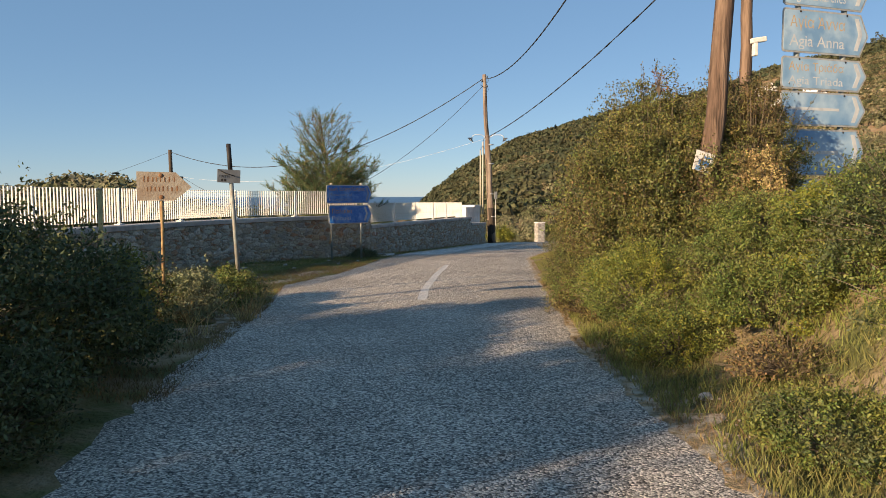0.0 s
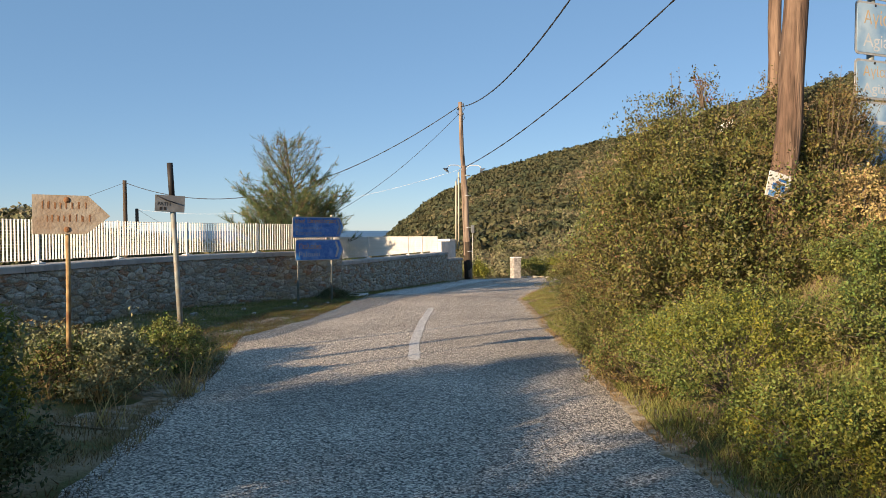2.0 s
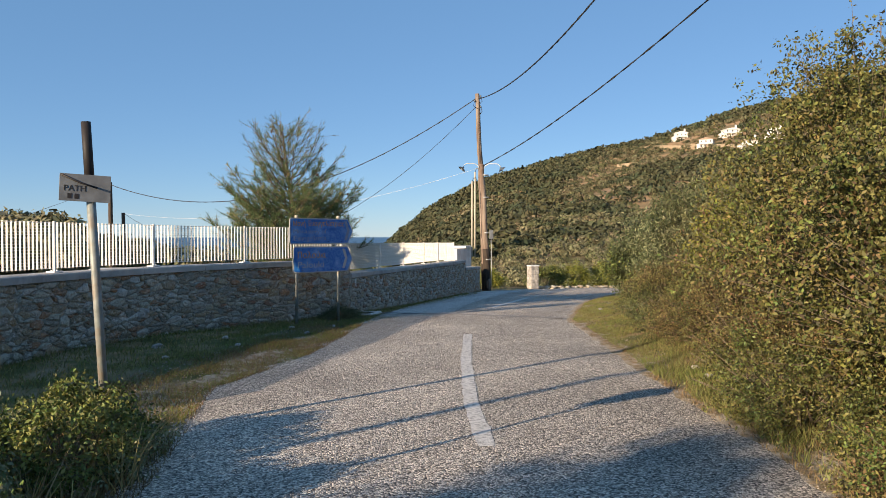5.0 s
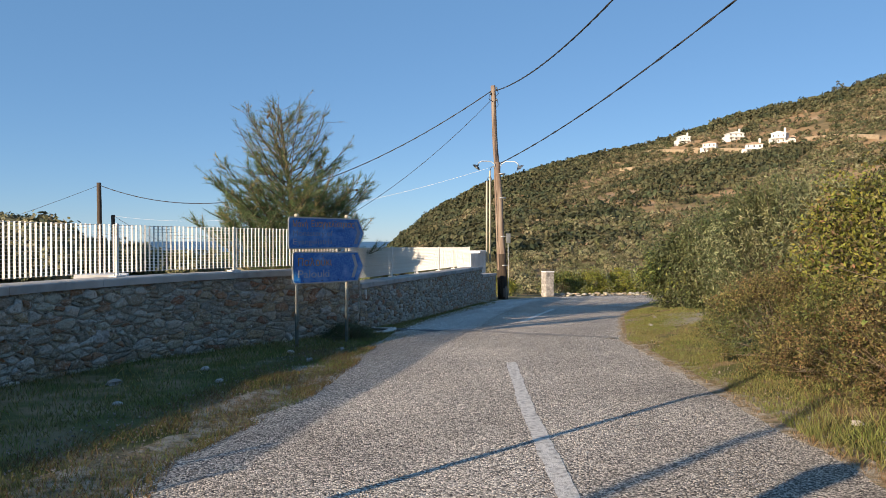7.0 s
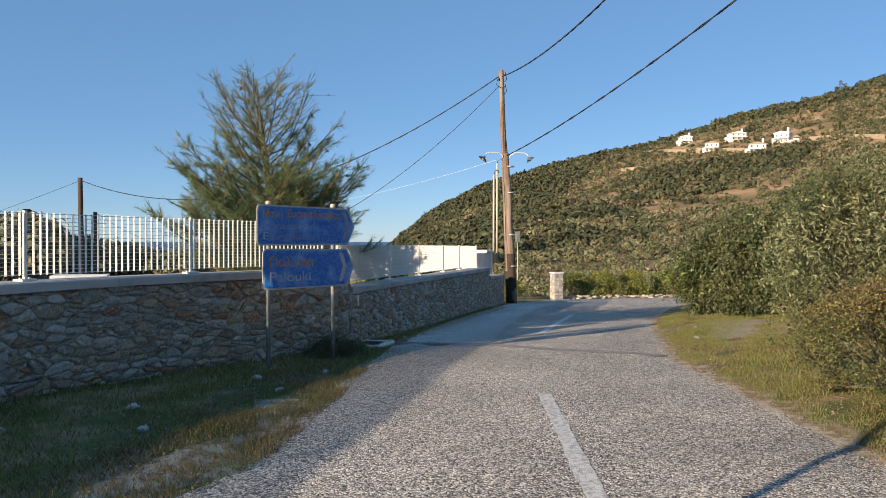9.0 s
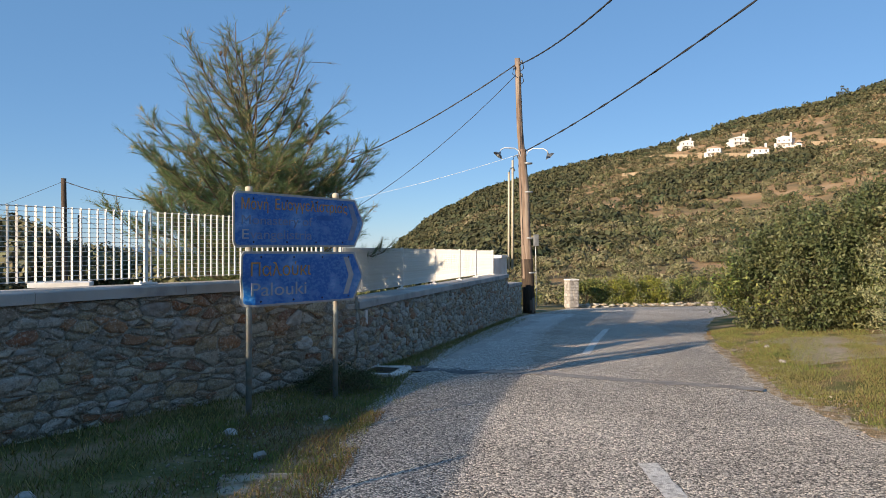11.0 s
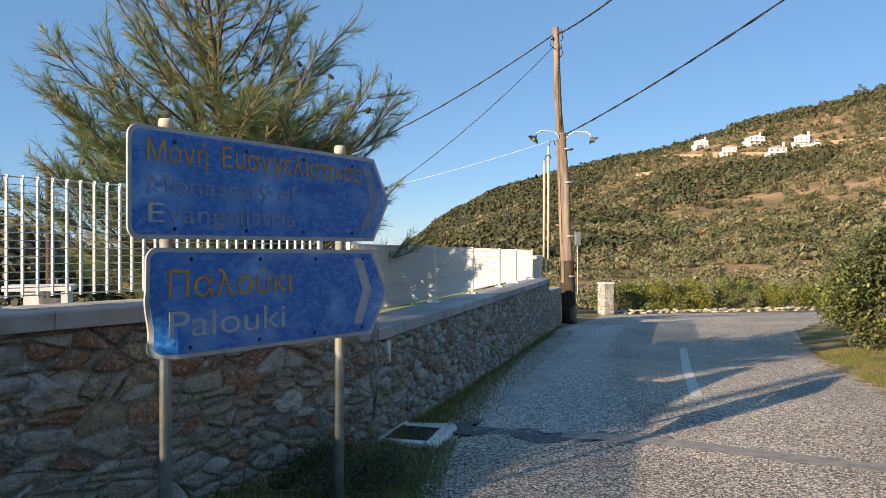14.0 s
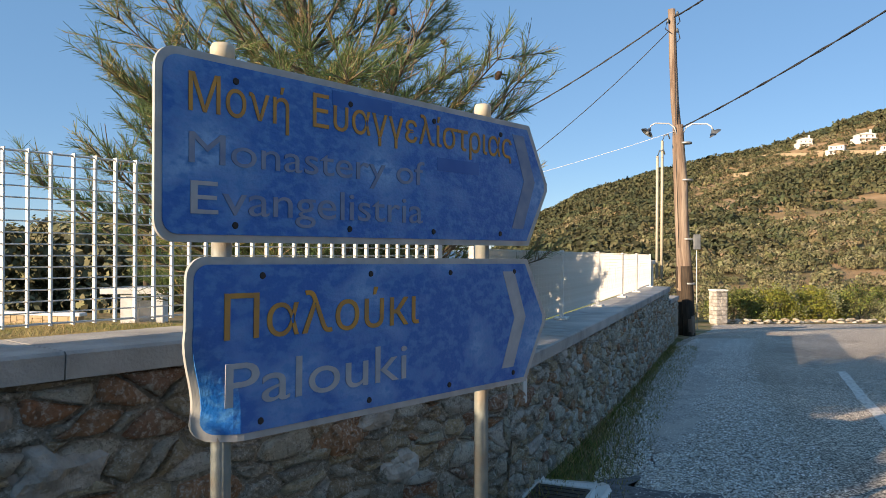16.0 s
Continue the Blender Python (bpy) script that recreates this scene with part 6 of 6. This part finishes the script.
# ---- hill: woods, scrub, houses ----
def clump_mesh(name, spots, sizes, material, label, seed, per, heights=None):
    """Far trees and scrub: crowns of many small leafy faces turned outwards, joined into one mesh."""
    rr = np.random.default_rng(seed)
    spots, s = np.array(spots), np.array(sizes)
    z = ground_z(spots[:, 0], spots[:, 1]) + 0.45 * s if heights is None else np.array(heights)
    c = np.repeat(np.stack([spots[:, 0], spots[:, 1], z], axis=1), per, axis=0)
    r = np.repeat(s * rr.uniform(0.75, 1.1, len(s)), per)[:, None]
    d = rr.normal(0, 1, (len(c), 3))
    d[:, 2] = np.abs(d[:, 2]) * 1.1 - 0.35
    d /= np.linalg.norm(d, axis=1, keepdims=True)
    lump = 1 + 0.25 * np.sin(d[:, :1] * 5 + c[:, :1]) * np.sin(d[:, 1:2] * 5 + c[:, 1:2])
    p = c + d * r * lump * rr.uniform(0.72, 1.08, (len(c), 1)) * np.array([1, 1, 0.85])
    n = d + rr.normal(0, 0.45, d.shape)
    n /= np.linalg.norm(n, axis=1, keepdims=True)
    a = np.cross(n, rr.normal(0, 1, d.shape))
    a /= np.linalg.norm(a, axis=1, keepdims=True) + 1e-9
    b = np.cross(n, a)
    k = r * (2.1 / math.sqrt(per)) * rr.uniform(0.7, 1.3, (len(c), 1))
    v = np.stack([p - a * k, p - b * k * 0.6, p + a * k, p + b * k * 0.6], axis=1).reshape(-1, 3)
    return tagged(raw(name, v, np.arange(len(v)).reshape(-1, 4), material), label, "trees", kind="stuff")


rng = np.random.default_rng(77)
wood, wsize, scrub, ssize, low_s, lsize = [], [], [], [], [], []
for k in range(22000):
    az, d = rng.uniform(3.8, 47), 78 + 385 * rng.random() ** 0.75
    x, y = d * math.sin(radians(az)), 10 + d * math.cos(radians(az))
    er = float(np.interp(az, RIDGE_AZ, RIDGE_EL))
    f = (d - 78) / 385
    field = noise.noise(Vector((x * 0.012, y * 0.012, 3.0))) + 0.5 * noise.noise(Vector((x * 0.04, y * 0.04, 9.0)))
    dense = field + (0.65 if az < 13 + 9 * f else -0.10) + (0.5 if f > 0.9 else 0)
    if az > 15 and 0.12 < f < 0.75 and noise.noise(Vector((x * 0.017, y * 0.017, 21.0))) < -0.12 and rng.random() < 0.8:
        continue
    near_house = 25.0 < az < 36.0 and 295 < d < 415
    if near_house and rng.random() < 0.75:
        continue
    if dense > 0.22:
        wood.append((x, y))
        wsize.append(rng.uniform(1.2, 2.7) * (0.55 + 0.5 * f))
    elif rng.random() < 0.75:
        scrub.append((x, y))
        ssize.append(rng.uniform(0.6, 1.9) * (0.55 + 0.55 * f))
for k in range(1800):
    az, d = rng.uniform(6.5, 46), 46 + 190 * rng.random() ** 1.4
    x, y = d * math.sin(radians(az)), 10 + d * math.cos(radians(az))
    if y > 56.5:
        low_s.append((x, y))
        lsize.append(rng.uniform(0.35, 1.05))
for az in (36.15, 36.45, 36.75, 37.6):
    for q in range(5):
        a, d = radians(az) + rng.normal(0, 0.0008), 448
        wood.append((d * math.sin(a), 10 + d * math.cos(a)))
        wsize.append(1.9 - 0.25 * q)
ridge_top = [float(ground_z(x, y)) + 0.45 * w for (x, y), w in zip(wood, wsize)]
for k in range(20):
    ridge_top[len(wood) - 20 + k] += (k % 5) * (1.1, 1.7, 1.2, 0.9)[k // 5]
clump_mesh("hill_woods", wood, wsize, M["wood_far"], "dense dark evergreen woods on the hillside", 5, 34, ridge_top)
clump_mesh("hill_scrub", scrub[::3], ssize[::3], M["scrub_far"], "scattered dry scrub on the slopes", 6, 40)
clump_mesh("hill_bushes", scrub[2::3], ssize[2::3], M["wood_far"], "scattered dark evergreen bushes on dry slopes", 26, 50)
clump_mesh("hill_olives", scrub[1::3], ssize[1::3], M["olive_far"], "scattered grey-green olive trees on dry slopes", 16, 50)
clump_mesh("valley_scrub", low_s, lsize, M["olive_far"], "low olive scrub in the valley beyond the road", 8, 240)
coast_v, coast_s, coast_z = [], [], []
for k in range(420):
    az, d = rng.uniform(-40, 2.0), rng.uniform(56, 96)
    crest = float(np.interp(az, [-40, -26, -24, -19, -17, -14, -10, -4, 2], [0.3, 0.3, 1.4, 1.2, -0.1, -0.4, -1.2, -1.8, -1.9])) + rng.normal(0, 0.25)
    x, y = d * math.sin(radians(az)), 10 + d * math.cos(radians(az))
    top = 1.4 + d * math.tan(radians(crest))
    low_z = float(ground_z(x, y))
    r = rng.uniform(1.2, 2.0)
    z = top - r
    while z > low_z - r * 0.5:
        coast_v.append((x + rng.normal(0, 0.6), y + rng.normal(0, 0.6)))
        coast_s.append(r * rng.uniform(0.9, 1.2))
        coast_z.append(z)
        z -= r * 1.3
clump_mesh("coast_woods", coast_v, coast_s, M["olive_far"], "dark trees on the slope down to the sea", 7, 200, coast_z)


def house(x, y, yaw, w, d, h, seed, chimney=True):
    z = gz(x, y) - 0.8
    root = empty("house", pose(x, y, z, 0, 0, yaw), "white plastered villa with a low tiled roof on the hillside", "house", "villas on the hill")
    bm = bmesh.new()
    box(bm, -w / 2, w / 2, -d / 2, d / 2, -2.0, h)
    box(bm, -w / 2 - 1.2, -w / 2, -d / 2 + 1, d / 2, -2.0, h * 0.55)
    part("wall", bm, M["white_plaster"], root)
    bm = bmesh.new()
    a = [(-w / 2 - 0.4, h), (0, h + 0.75), (w / 2 + 0.4, h), (w / 2 + 0.4, h - 0.15), (-w / 2 - 0.4, h - 0.15)]
    prism(bm, a, -d / 2 - 0.4, d / 2 + 0.4)
    roof = part("roof", bm, M["roof_tile"] if seed % 2 else M["white_plaster"], root)
    if chimney:
        bm = bmesh.new()
        box(bm, w * 0.28, w * 0.28 + 0.7, -0.4, 0.4, h, h + 2.2)
        part("chimney", bm, M["white_plaster"], roof)
    for row in range(2):
        for k in range(3):
            cx = -w / 2 + w * (k + 0.5) / 3
            bm = bmesh.new()
            box(bm, cx - 0.26, cx + 0.26, -d / 2 - 0.06, -d / 2 + 0.1, 0.6 + row * h / 2, 1.35 + row * h / 2)
            part("window", bm, M["window_dark"], root)
    bm = bmesh.new()
    box(bm, -w / 2, w / 2, -d / 2 - 1.5, -d / 2, h * 0.5 - 0.2, h * 0.5 - 0.02)
    for k in range(4):
        cx = -w / 2 + 0.15 + (w - 0.3) * k / 3
        box(bm, cx - 0.12, cx + 0.12, -d / 2 - 1.45, -d / 2 - 1.2, -2, h * 0.5 - 0.2)
    part("balcony", bm, M["white_plaster"], root)


for k, (x, y, w, h) in enumerate(((179.4, 369.9, 7.8, 6.0), (163.2, 312.7, 7.5, 5.7), (180.0, 322.7, 9.2, 4.9), (155.9, 267.2, 7.9, 5.4), (180.3, 288.7, 7.5, 6.0), (180.3, 281.0, 2.4, 3.4))):
    house(x, y, math.degrees(-math.atan2(x, y - 10)) + (12, -8, 20, 4, -14, 10)[k], w * 0.74, 4.8, h * 0.68, k, k not in (1, 5))


def terrace(az0, az1, d0, d1, h, material):
    """A long retaining bank on the slope."""
    v, n = [], 14
    for k in range(n):
        t = k / (n - 1)
        az, d = radians(az0 + (az1 - az0) * t), d0 + (d1 - d0) * t
        for dd, hh in ((0, -1.5), (0, h), (3.5, h + 0.3), (3.5, -1.5)):
            x, y = (d + dd) * math.sin(az), 10 + (d + dd) * math.cos(az)
            v.append((x, y, gz(d * math.sin(az), 10 + d * math.cos(az)) + hh))
    f = [(j * 4 + q, j * 4 + 4 + q, j * 4 + 4 + (q + 1) % 4, j * 4 + (q + 1) % 4) for j in range(n - 1) for q in range(4)]
    tagged(raw("terrace_wall", v, f, material), "ochre earth terrace wall on the hillside", "wall", "terraces on the hill")


for a in ((22.0, 24.8, 358.1, 318.3), (23.6, 27.5, 410.7, 344.0), (26.9, 30.8, 360.3, 306.7), (34.2, 36.7, 321.0, 294.2), (36.7, 38.9, 285.9, 261.1)):
    terrace(*a, 1.5, M["terrace_wall"])


# ---- stones of the walls ----
def odd_stone(wall, pts, u, x, y, z, r, material, seed):
    """One large irregular stone that stands out of the wall's face."""
    s = float(u[int(np.argmin(np.hypot(pts[:, 0] - x, pts[:, 1] - y)))])
    p, nrm, d = along(pts, u, s)
    bm = bmesh.new()
    bmesh.ops.create_icosphere(bm, subdivisions=3, radius=r)
    off = Vector((seed * 3.1, seed * 1.7, 4.0))
    for v in bm.verts:
        k = 1 + 0.5 * noise.noise(v.co * (1.6 / r) + off) + 0.25 * noise.noise(v.co * (4 / r) + off)
        v.co = Vector((v.co.x * k * 1.25, v.co.y * k * 0.45, v.co.z * k * 0.8))
    bm.transform(pose(p[0] - nrm[0] * 0.005, p[1] - nrm[1] * 0.005, z, 0, 0, math.degrees(math.atan2(d[1], d[0]))))
    part("stone", bm, M[material], wall, "large pale quartz stone" if material == "stone_pale" else "large dark stone")


odd_stone(wall_a, pa, ua, -1.6, 22.4, 0.42, 0.13, "stone_pale", 1)
odd_stone(wall_a, pa, ua, -2.3, 21.5, 0.22, 0.12, "stone_brown", 2)
odd_stone(wall_a, pa, ua, -3.3, 19.6, 0.12, 0.14, "stone_pale", 3)
odd_stone(wall_a, pa, ua, -0.7, 23.3, 0.30, 0.13, "stone_rust", 4)
odd_stone(wall_a, pa, ua, -0.35, 23.7, 0.05, 0.12, "stone_pale", 5)
plate = bmesh.new()
box(plate, -0.05, 0.05, -0.03, 0.03, -0.1, 0.1, 0.01)
plate_at, plate_n, plate_d = along(pb, ub, 0.35)
plate.transform(pose(plate_at[0], plate_at[1], 0.28, 0, 0, math.degrees(math.atan2(plate_d[1], plate_d[0]))))
part("marker_plate", plate, M["white_plaster"], wall_b, "small white plate set in the wall")

lay_stones(wall_a, pa, ua, top_a, 2300, 11, (ua[-1] - 4.6, ua[-1] - 0.1))
lay_stones(wall_b, pb, ub, top_b, 1900, 12, (0.0, 2.2), 120)
lay_stones(wall_c, pc, uc, top_c, 380, 13, (90, 91))
